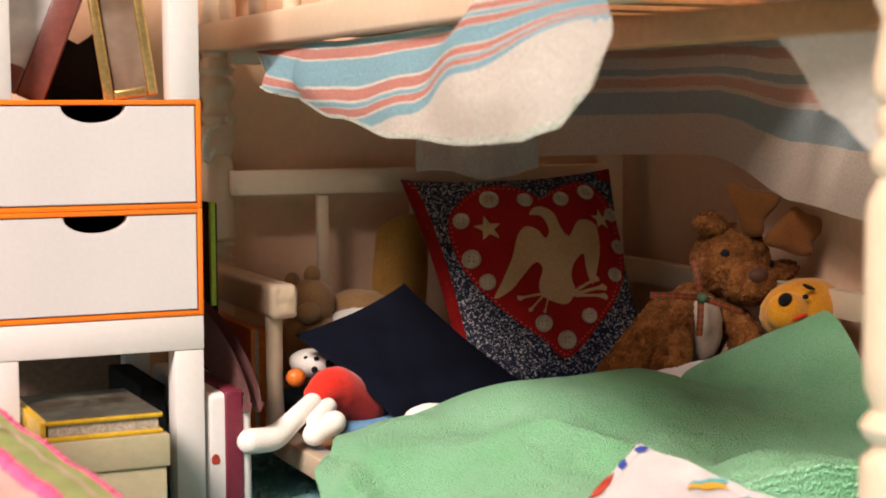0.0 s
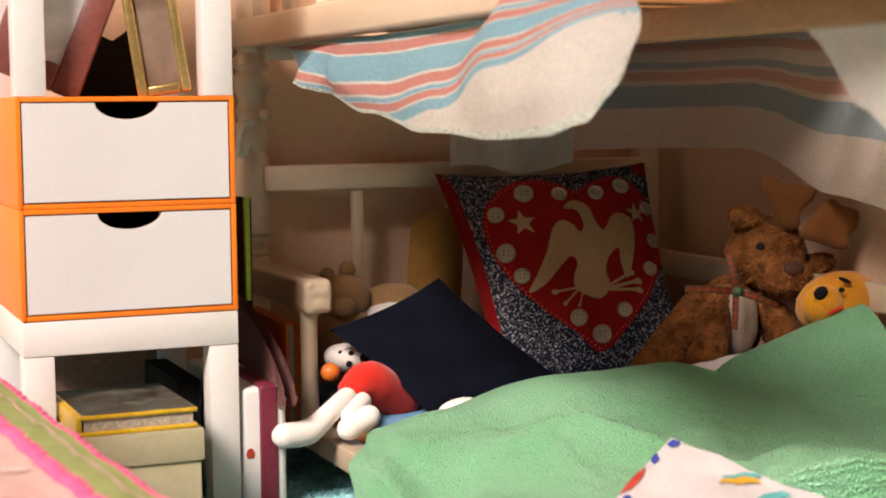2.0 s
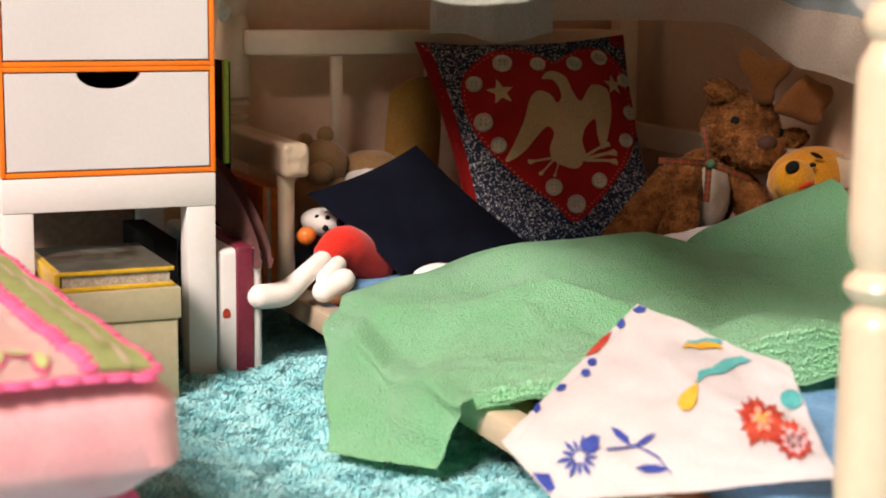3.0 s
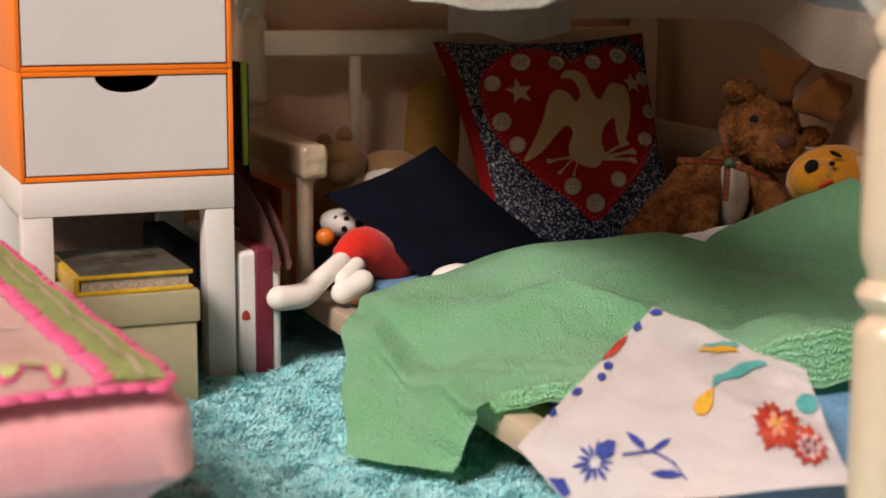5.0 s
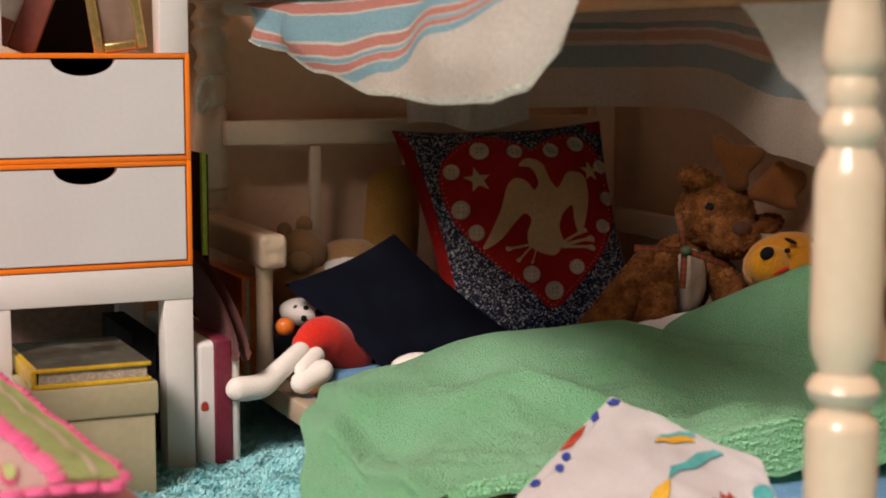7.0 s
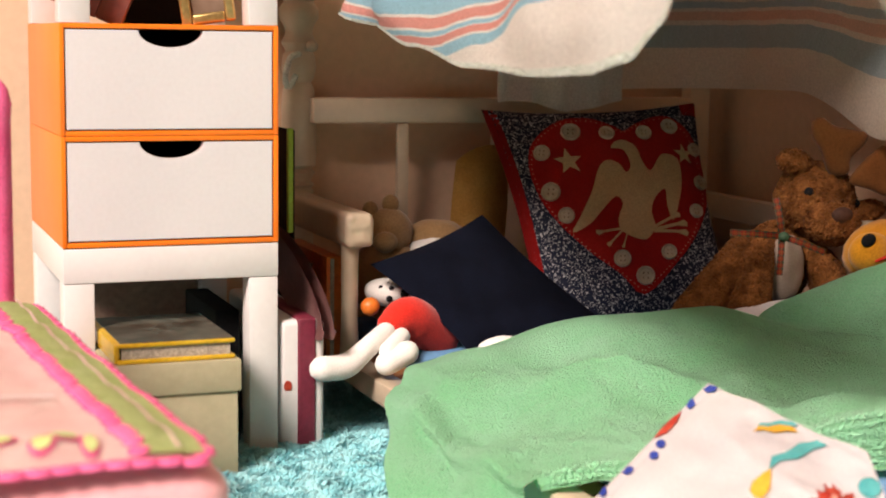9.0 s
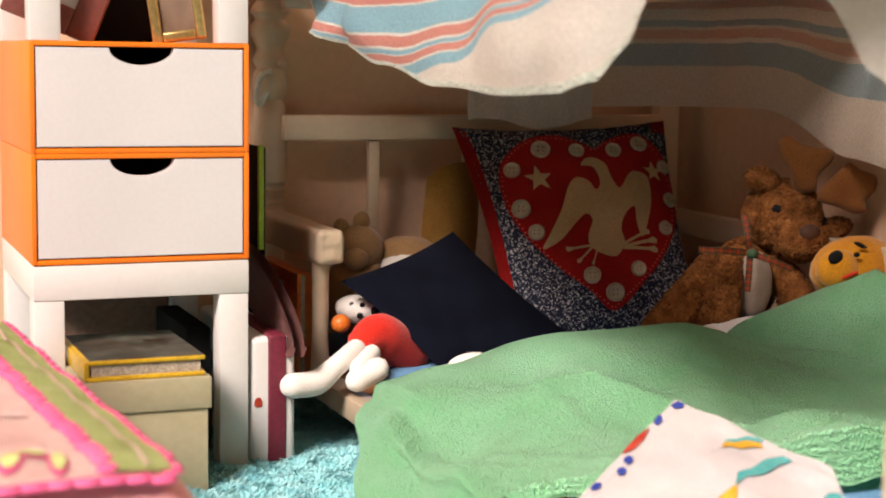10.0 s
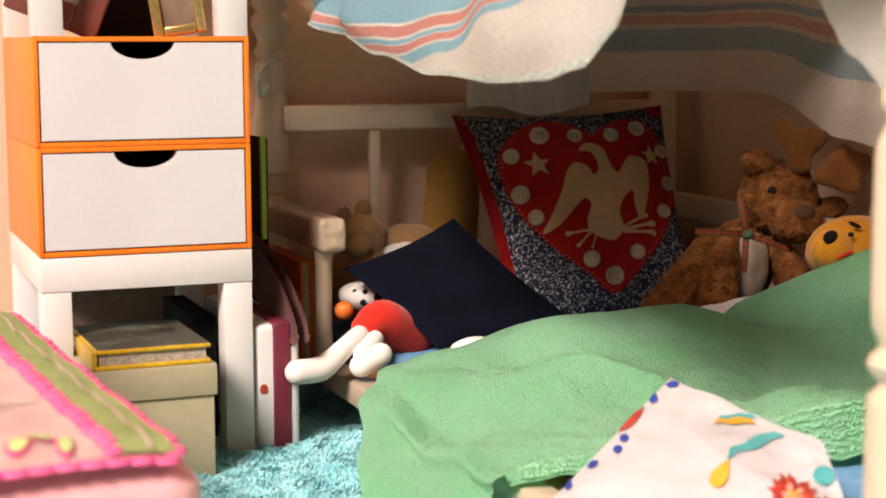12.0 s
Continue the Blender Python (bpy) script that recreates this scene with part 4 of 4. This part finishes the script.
HEART = [(0.239, 0.852), (0.303, 0.891), (0.363, 0.912), (0.429, 0.912), (0.478, 0.9), (0.56, 0.855), (0.6, 0.828), (0.66, 0.866), (0.758, 0.907), (0.817, 0.913), (0.858, 0.899), (0.926, 0.834), (0.959, 0.732), (0.97, 0.604), (0.941, 0.486), (0.839, 0.347), (0.701, 0.219), (0.524, 0.086), (0.419, 0.175), (0.284, 0.286), (0.181, 0.411), (0.123, 0.536), (0.112, 0.658), (0.138, 0.751), (0.181, 0.805)]
part("heart", patch(hp_front, rounded(HEART), 0.012, VIEW, 0.06), RED, pillow, "red cotton heart")
SHAPE = [(0.508, 0.73), (0.536, 0.762), (0.579, 0.771), (0.627, 0.74), (0.639, 0.671), (0.667, 0.621), (0.724, 0.687), (0.763, 0.707), (0.823, 0.686), (0.82, 0.596), (0.786, 0.505), (0.725, 0.401), (0.711, 0.473), (0.716, 0.54), (0.658, 0.5), (0.626, 0.438), (0.63, 0.373), (0.573, 0.318), (0.507, 0.328), (0.459, 0.361), (0.463, 0.413), (0.499, 0.474), (0.475, 0.505), (0.413, 0.463), (0.326, 0.392), (0.236, 0.361), (0.288, 0.426), (0.364, 0.526), (0.423, 0.631), (0.475, 0.674), (0.526, 0.656), (0.55, 0.614), (0.577, 0.641), (0.576, 0.688), (0.556, 0.724)]
part("applique", patch(hp_front, rounded(SHAPE), 0.022, VIEW, 0.06), TAN, pillow, "tan cotton cut-out")
for u, v, s, a in ((0.47, 0.365, 0.13, 3.25), (0.47, 0.36, 0.11, 3.8), (0.49, 0.35, 0.08, 4.2), (0.62, 0.36, 0.18, 0.2), (0.62, 0.355, 0.17, -0.02), (0.62, 0.37, 0.16, 0.42)):
    part("applique_sprig", patch(hp_front, pts_turned(u, v, s, a, [(0, -0.04), (0.7, -0.035), (0.95, -0.10), (1.0, 0.0), (0.92, 0.08), (0.7, 0.035), (0, 0.04)]), 0.021, VIEW), TAN, pillow)
for u, v, s in ((0.30, 0.677, 0.066), (0.861, 0.712, 0.052)):
    star = [(u + s * (1 if k % 2 else 0.42) * math.sin(k * math.pi / 5 + 0.62), v + s * (1 if k % 2 else 0.42) * math.cos(k * math.pi / 5 + 0.62)) for k in range(10)]
    part("star", patch(hp_front, star, 0.022, VIEW), TAN, pillow, "tan cotton star")
for k, (u, v, r) in enumerate([(0.349, 0.824, 0.054), (0.51, 0.809, 0.044), (0.687, 0.812, 0.044), (0.822, 0.849, 0.048), (0.925, 0.741, 0.04), (0.922, 0.586, 0.042), (0.86, 0.451, 0.04), (0.672, 0.266, 0.042), (0.536, 0.167, 0.05), (0.438, 0.238, 0.046), (0.226, 0.437, 0.044), (0.183, 0.546, 0.052), (0.192, 0.73, 0.046)]):
    nrm = normal_at(hp_front, u, v)
    nrm = nrm if nrm.dot(VIEW) > 0 else -nrm
    r *= 1.05
    bm = lathe([(r * 0.8, -0.006), (r, 0.0), (r, 0.012), (r * 0.88, 0.018), (r * 0.72, 0.012), (r * 0.68, 0.009)], 0, 0, 20)
    m = Matrix.Translation(hp_front(u, v) + nrm * 0.018) @ nrm.to_track_quat("Z", "Y").to_matrix().to_4x4()
    bm.transform(m)
    btn = part("button", bm, PEARL, pillow, "pearl shirt button")
    holes = bmesh.new()
    for a in ((0.25, 0.25), (-0.25, 0.25), (0.25, -0.25), (-0.25, -0.25)):
        join(holes, lathe([(r * 0.08, 0.008), (r * 0.08, 0.0105)], a[0] * r, a[1] * r, 8))
    holes.transform(m)
    part("holes", holes, INK_BROWN, btn)

# stitching round the heart and the edging
st = bmesh.new()
for (u0, v0), (u1, v1) in zip(HEART, HEART[1:] + HEART[:1]):
    nst = max(int(math.hypot(u1 - u0, v1 - v0) / 0.022), 1)
    for k in range(nst):
        t = (k + 0.5) / nst
        u, v = 0.5 + ((u0 + (u1 - u0) * t) - 0.5) * 0.975, 0.53 + ((v0 + (v1 - v0) * t) - 0.53) * 0.975
        join(st, blob(hp_front(u, v) + VIEW * 0.02, (0.0055, 0.004, 0.0035), sub=1))
part("stitching", st, INK_CORAL, pillow, "pale running stitch")

NP = ((0.60, 0.44, 0.775), (1.39, 0.86, 0.965), (1.04, 0.14, 0.345), (1.95, 0.40, 0.40))
single("navy_pillow", stuffed(cushion(*NP, 0.05, Vector((-0.3, -0.6, 0.75))), cushion(*NP, 0.06, Vector((-0.3, -0.6, 0.75)), -1), 24), NAVY, "navy blue denim doll pillow leaning on the toys", "pillow")

# ---- hanging sheets ----


def front_drape(u, v):
    # u along the rail towards the foot, v from top to hem
    y = 0.84 - 3.89 * u
    hem = curve([(0.0, 2.225), (0.11, 2.10), (0.224, 1.99), (0.393, 1.895), (0.566, 1.825), (0.766, 1.805), (0.887, 1.825), (0.936, 1.865), (0.974, 1.98), (1.0, 2.14)], u)
    top = curve([(0.0, 2.24), (0.62, 2.25), (0.80, 2.36), (1.0, 2.47)], u)
    over = smooth_step(0.62, 0.80, u)
    x = 0.56 - 0.17 * math.sin(math.pi * min(v * 1.1, 1) * 0.55) * math.sin(math.pi * (0.08 + 0.88 * u)) - 0.13 * over
    z = top + (hem - top) * v
    x += 0.02 * math.sin(14 * u + 2 * v) * v + 0.03 * noise.noise(Vector((u * 6, v * 2, 0)))
    x -= (0.09 * math.exp(-((u - 0.17) / 0.03) ** 2) - 0.06 * math.exp(-((u - 0.215) / 0.03) ** 2) + 0.05 * math.exp(-((u - 0.90) / 0.05) ** 2)) * v
    return Vector((x, y + 0.04 * math.sin(5 * v), z + 0.012 * noise.noise(Vector((u * 8, v * 4, 5)))))


def drape_depth(u, v):
    fan = curve([(0.0, 0.24), (0.12, 0.32), (0.3, 0.46), (0.45, 0.47), (0.6, 0.40), (0.78, 0.25), (0.97, 0.10)], u)
    return (u, min(max((2.30 - front_drape(u, v).z) / fan * 0.91, 0.0), 1.0))


sh = thing("striped_sheet", (0.5, -1.0, 1.8), "white sheet with pink and blue stripes hanging from the upper bunk", "bed sheet", "hanging bedding")
part("cloth", sheet(front_drape, 90, 36, 0.02, drape_depth), SHEET_FRONT, sh)
part("hem", sheet(lambda u, v: front_drape(0.02 + 0.97 * u, 0.955 + 0.05 * v) + Vector((-0.012, -0.008, -0.004)), 60, 4, 0.03), PALE, sh, "white hem")


def back_drape(u, v):
    # u from the head end round the corner and along the wall, v from hem to top
    if u < 0.22:
        t = u / 0.22
        x, y = 2.25 + 0.72 * t, 1.30 - 0.5 * t * t
    else:
        t = (u - 0.22) / 0.78
        x, y = 2.97 + 0.03 * math.sin(3 * t), 0.80 - 4.4 * t
    hem = curve([(0.0, 1.64), (0.2, 1.66), (0.32, 1.67), (0.46, 1.45), (0.60, 1.38), (1.0, 1.34)], u)
    z = hem + (2.38 - hem) * v
    x -= 0.03 * (1 - v) * math.sin(26 * u) + 0.05 * (1 - v) * smooth_step(0.3, 0.6, u)
    return Vector((x, y + 0.02 * (1 - v) * math.sin(31 * u), z))


bs = thing("striped_sheet", (2.95, -0.5, 1.4), "pale sheet with grey-blue and pink stripes beside the wall", "bed sheet", "hanging bedding")
part("cloth", sheet(back_drape, 80, 26, 0.015), SHEET_BACK, bs)


def near_drape(u, v):
    y = -3.32 - 1.1 * u
    hem = curve([(0.0, 2.14), (0.28, 1.90), (0.57, 1.775), (1.0, 1.70)], u)
    return Vector((0.79 + 0.03 * math.sin(10 * u) * v, y, 2.30 + (hem - 2.30) * v))


single("plain_sheet", sheet(near_drape, 24, 16, 0.015), SHEET_PLAIN, "off-white sheet end hanging by the bed post", "bed sheet", "hanging bedding")


def flap_fn(u, v):
    x, y = 1.60 + 0.70 * u, 1.12 - 0.12 * u
    low = 1.57 - 0.05 * u + 0.06 * abs(2 * u - 1) ** 3 * (1 if u > 0.5 else 0)
    fold = 0.035 * math.sin(11 * u + 1.5 * v) * v + 0.02 * math.sin(23 * u) * v
    return Vector((x + 0.04 * (1 - v) + 0.02 * math.sin(6 * v), y - 0.05 * math.sin(3 * u) + fold, low + (2.30 - low) * (1 - v) + 0.02 * math.sin(9 * u) * v))


single("plain_sheet", sheet(flap_fn, 32, 20, 0.015), SHEET_PLAIN, "off-white sheet corner hanging over the pillow", "bed sheet", "hanging bedding")

# ---- plush toys ----
dog = thing("plush_dog", (0.7, 0.3, 0.26), "white spotted plush toy in a red suit lying on the rail", "plush toy", "plush toys")
part("leg", tube([(0.208, -0.03, 0.347), (0.34, 0.0, 0.351), (0.456, 0.05, 0.416), (0.589, 0.15, 0.475)], [0.062, 0.062, 0.052, 0.050]), PLUSH_WHITE, dog)
part("leg", join(tube([(0.665, 0.13, 0.451), (0.56, 0.03, 0.401)], [0.046, 0.046]), tube([(0.545, 0.0, 0.346), (0.657, 0.02, 0.392)], [0.058, 0.060])), PLUSH_WHITE, dog)
part("suit", tube([(0.635, 0.2, 0.503), (0.76, 0.28, 0.512), (0.959, 0.4, 0.385)], [0.070, 0.115, 0.115], 24), PLUSH_RED, dog, "bright red suit")
dog_head = part("head", blob((0.752, 0.6, 0.598), (0.125, 0.11, 0.075), (0, 8, 0), 0.03), PLUSH_WHITE, dog)
for p, r in [((0.741, 0.504, 0.634), 0.016), ((0.81, 0.502, 0.601), 0.026), ((0.726, 0.495, 0.582), 0.018), ((0.69, 0.526, 0.639), 0.013), ((0.793, 0.527, 0.649), 0.014)]:
    part("spot", blob(p, (r, r * 0.6, r), sub=2), BLACK, dog_head)
part("ball", blob((0.597, 0.42, 0.559), (0.050, 0.046, 0.048), lumps=0.05), ORANGE_BOOK, dog, "orange stuffed ball")

def felt_palm(outline, origin, thick):
    """A stuffed flat shape standing upright; its edge swells towards the middle."""
    n = len(outline)
    pts = []
    for k in range(n):
        a, b, c, d = (Vector(outline[(k + q) % n]) for q in (-1, 0, 1, 2))
        for t in (0.0, 0.25, 0.5, 0.75):
            pts.append(0.5 * (2 * b + (c - a) * t + (2 * a - 5 * b + 4 * c - d) * t * t + (3 * b - a - 3 * c + d) * t ** 3))
    mid = sum(pts, Vector((0, 0))) / len(pts)
    bm = bmesh.new()
    back = RIGHT.cross(UP).normalized()
    rings = []
    for share, depth in ((0.35, -1.18), (0.60, -1.12), (0.80, -0.95), (0.94, -0.6), (1.0, 0.0), (0.94, 0.6), (0.80, 0.95), (0.60, 1.12), (0.35, 1.18)):
        ring = []
        for p in pts:
            q = mid + (p - mid) * share
            ring.append(bm.verts.new(origin + RIGHT * q.x + UP * q.y + back * (depth * thick)))
        rings.append(ring)
    for r0, r1 in zip(rings, rings[1:]):
        for k in range(len(pts)):
            bm.faces.new((r0[k], r0[(k + 1) % len(pts)], r1[(k + 1) % len(pts)], r1[k]))
    for ring, depth in ((rings[0], -1.2), (rings[-1], 1.2)):
        c = bm.verts.new(origin + RIGHT * mid.x + UP * mid.y + back * (depth * thick))
        for k in range(len(pts)):
            bm.faces.new((ring[k], ring[(k + 1) % len(pts)], c))
    bmesh.ops.recalc_face_normals(bm, faces=bm.faces)
    return bm


def plush(name, pieces, count, seed, parent, label=""):
    """Stuffed pieces sewn into one part, with a short curly nap."""
    bm = bmesh.new()
    for piece in pieces:
        join(bm, piece)
    bmesh.ops.recalc_face_normals(bm, faces=bm.faces[:])
    bm.normal_update()
    fuzz(bm, count, 0.022, 0.0055, seed)
    return part(name, bm, FUR, parent, label)


moose = thing("plush_moose", (2.6, -0.2, 0.55), "curly brown plush moose with felt antlers sitting on the bed", "plush toy", "plush toys")
plush("body", [blob((2.66, -0.08, 0.74), (0.19, 0.17, 0.26), (0, 14, 0), 0.08)], 5000, 5, moose)
plush("leg", [tube([(2.43, -0.16, 0.86), (2.27, -0.26, 0.75), (2.04, -0.36, 0.58)], [0.075, 0.092, 0.10])], 4500, 6, moose)
plush("leg", [tube([(2.50, -0.22, 0.88), (2.42, -0.30, 0.76), (2.31, -0.42, 0.58)], [0.07, 0.088, 0.108])], 4500, 7, moose)
plush("leg", [tube([(2.80, -0.20, 0.85), (2.86, -0.28, 0.74), (2.86, -0.33, 0.62)], [0.07, 0.09, 0.10])], 2500, 8, moose)
part("chest", blob((2.62, -0.27, 0.77), (0.1, 0.09, 0.18), (0, 5, 0), 0.06), PLUSH_CREAM, moose, "dull cream velour chest")
moose_head = plush("head", [blob((2.85, -0.17, 1.12), (0.21, 0.18, 0.19), (0, 6, 0), 0.07)], 8000, 9, moose)
plush("muzzle", [blob((2.85, -0.33, 1.015), (0.14, 0.13, 0.115), (0, 8, -10), 0.06)], 4500, 10, moose_head)
plush("ear", [blob((2.70, -0.20, 1.315), (0.10, 0.06, 0.062), (0, 14, 0), 0.1, sub=3)], 1200, 11, moose_head)
plush("ear", [blob((3.13, -0.24, 1.06), (0.105, 0.05, 0.048), (0, -5, 0), 0.1, sub=3)], 1000, 12, moose_head)
ROOT = Vector((2.79, -0.28, 1.294))
part("antler", felt_palm([(0.055, -0.03), (0.006, 0.085), (-0.039, 0.158), (-0.042, 0.23), (0.006, 0.258), (0.079, 0.215), (0.161, 0.2), (0.242, 0.182), (0.236, 0.127), (0.164, 0.048), (0.152, -0.03)], ROOT, 0.04), SUEDE, moose_head, "tan velour antler")
part("antler", felt_palm([(0.164, -0.048), (0.212, 0.018), (0.279, 0.085), (0.327, 0.121), (0.388, 0.085), (0.464, 0.055), (0.467, -0.018), (0.418, -0.079), (0.424, -0.133), (0.358, -0.145), (0.261, -0.109), (0.176, -0.085)], ROOT, 0.035), SUEDE, moose_head, "tan velour antler")
for p in ((2.724, -0.305, 1.172), (3.032, -0.266, 1.101)):
    part("eye", blob(p, (0.030, 0.022, 0.024), sub=2), BLACK, moose_head)
part("nose", blob((2.832, -0.447, 1.064), (0.060, 0.032, 0.042), sub=3), NOSE, moose_head, "dark brown nose")
part("mouth", tube([(2.767, -0.405, 0.95), (2.81, -0.427, 0.946), (2.851, -0.455, 0.982)], [0.006, 0.007, 0.006], 6, 3), NOSE, moose_head)


def ribbon_fn(a, b, w, sag):
    a, b = Vector(a), Vector(b)
    side = (b - a).cross(VIEW).normalized() * w
    return lambda u, v: a.lerp(b, u) + side * (v - 0.5) + VIEW * (sag * math.sin(math.pi * u))


rb = thing("tartan_bow", (2.58, -0.45, 0.9), "red and green tartan ribbon bow round the moose's neck", "ribbon")
for a, b, sg in (((2.465, -0.47, 0.97), (2.44, -0.44, 1.16), 0.03), ((2.465, -0.47, 0.97), (2.16, -0.48, 1.0), 0.04), ((2.465, -0.47, 0.97), (2.45, -0.48, 0.775), 0.02), ((2.465, -0.47, 0.97), (2.70, -0.50, 0.885), 0.03)):
    part("loop", sheet(ribbon_fn(a, b, 0.034, sg), 10, 3, 0.006), RIBBON, rb)
part("knot", blob((2.465, -0.485, 0.97), (0.028, 0.025, 0.025)), RIBBON, rb)

bear = bmesh.new()
for bm_, slot in ((blob((3.0, -0.60, 0.89), (0.235, 0.18, 0.165), (0, -10, 0), 0.03), 0), (blob((2.84, -0.69, 0.90), (0.12, 0.09, 0.105)), 0),
                  (blob((2.775, -0.755, 0.975), (0.042, 0.02, 0.032), (0, -20, 0)), 1), (blob((2.885, -0.775, 0.985), (0.018, 0.01, 0.013)), 1), (blob((2.92, -0.755, 1.03), (0.042, 0.012, 0.011), (0, 22, 0)), 1),
                  (blob((2.85, -0.775, 0.885), (0.05, 0.012, 0.010), (0, -18, 0)), 2), (blob((3.0, -0.62, 0.60), (0.2, 0.18, 0.20)), 0), (blob((2.97, -0.66, 0.70), (0.21, 0.19, 0.08)), 2)):
    join(bear, bm_, slot)
bear.normal_update()
single("plush_bear", bear, [YELLOW, BLACK, PLUSH_RED], "smooth yellow plush toy with a dark nose", "plush toy", "plush toys")

cub = bmesh.new()
for bm_, slot in ((blob((0.95, 1.2, 0.84), (0.15, 0.12, 0.14), lumps=0.05), 0), (blob((0.97, 1.2, 1.0), (0.05, 0.035, 0.055)), 0), (blob((0.85, 1.2, 0.97), (0.045, 0.03, 0.05)), 0), (blob((0.95, 1.2, 0.58), (0.2, 0.15, 0.24), lumps=0.05), 0), (blob((0.90, 1.08, 0.80), (0.07, 0.05, 0.06)), 0)):
    join(cub, bm_, slot)
single("plush_cub", cub, PLUSH_TAN, "small tan plush toy against the head end", "plush toy", "plush toys")
cat = bmesh.new()
for bm_, slot in ((blob((1.26, 1.25, 0.78), (0.20, 0.14, 0.12), lumps=0.06), 0), (blob((1.24, 1.16, 0.70), (0.20, 0.12, 0.12), lumps=0.04), 1), (blob((1.26, 1.25, 0.52), (0.2, 0.14, 0.18)), 1)):
    join(cat, bm_, slot)
single("plush_cat", cat, [PLUSH_TAN, PLUSH_WHITE], "ginger and white plush toy behind the navy pillow", "plush toy", "plush toys")


def ear_fn(u, v):
    a = (u - 0.5) * 2
    w = 0.20 * (0.92 + 0.08 * math.sin(math.pi * v))
    return Vector((1.56 + w * a + 0.03 * v, 1.36 - 0.10 * (1 - a * a) * math.sin(math.pi * v) + 0.05 * a, 0.62 + 0.69 * v - 0.05 * a * a + 0.03 * a))


single("felt_hat", sheet(ear_fn, 16, 16, 0.06), HATFELT, "floppy tan felt hat propped on the head end", "hat")
single("white_cushion", blob((1.14, -0.02, 0.395), (0.125, 0.08, 0.058), (0, -6, 0), 0.05), PLUSH_WHITE, "small white stuffed cushion tucked behind the towel", "cushion")
single("white_pillow", stuffed(cushion((2.12, -0.45, 0.60), (2.95, -0.42, 0.66), (2.06, -0.75, 0.42), (2.95, -0.75, 0.44), 0.10, Vector((0, -0.3, 1))), cushion((2.12, -0.45, 0.60), (2.95, -0.42, 0.66), (2.06, -0.75, 0.42), (2.95, -0.75, 0.44), 0.06, Vector((0, -0.3, 1)), -1), 14), FLORAL, "small white doll pillow under the moose", "pillow")
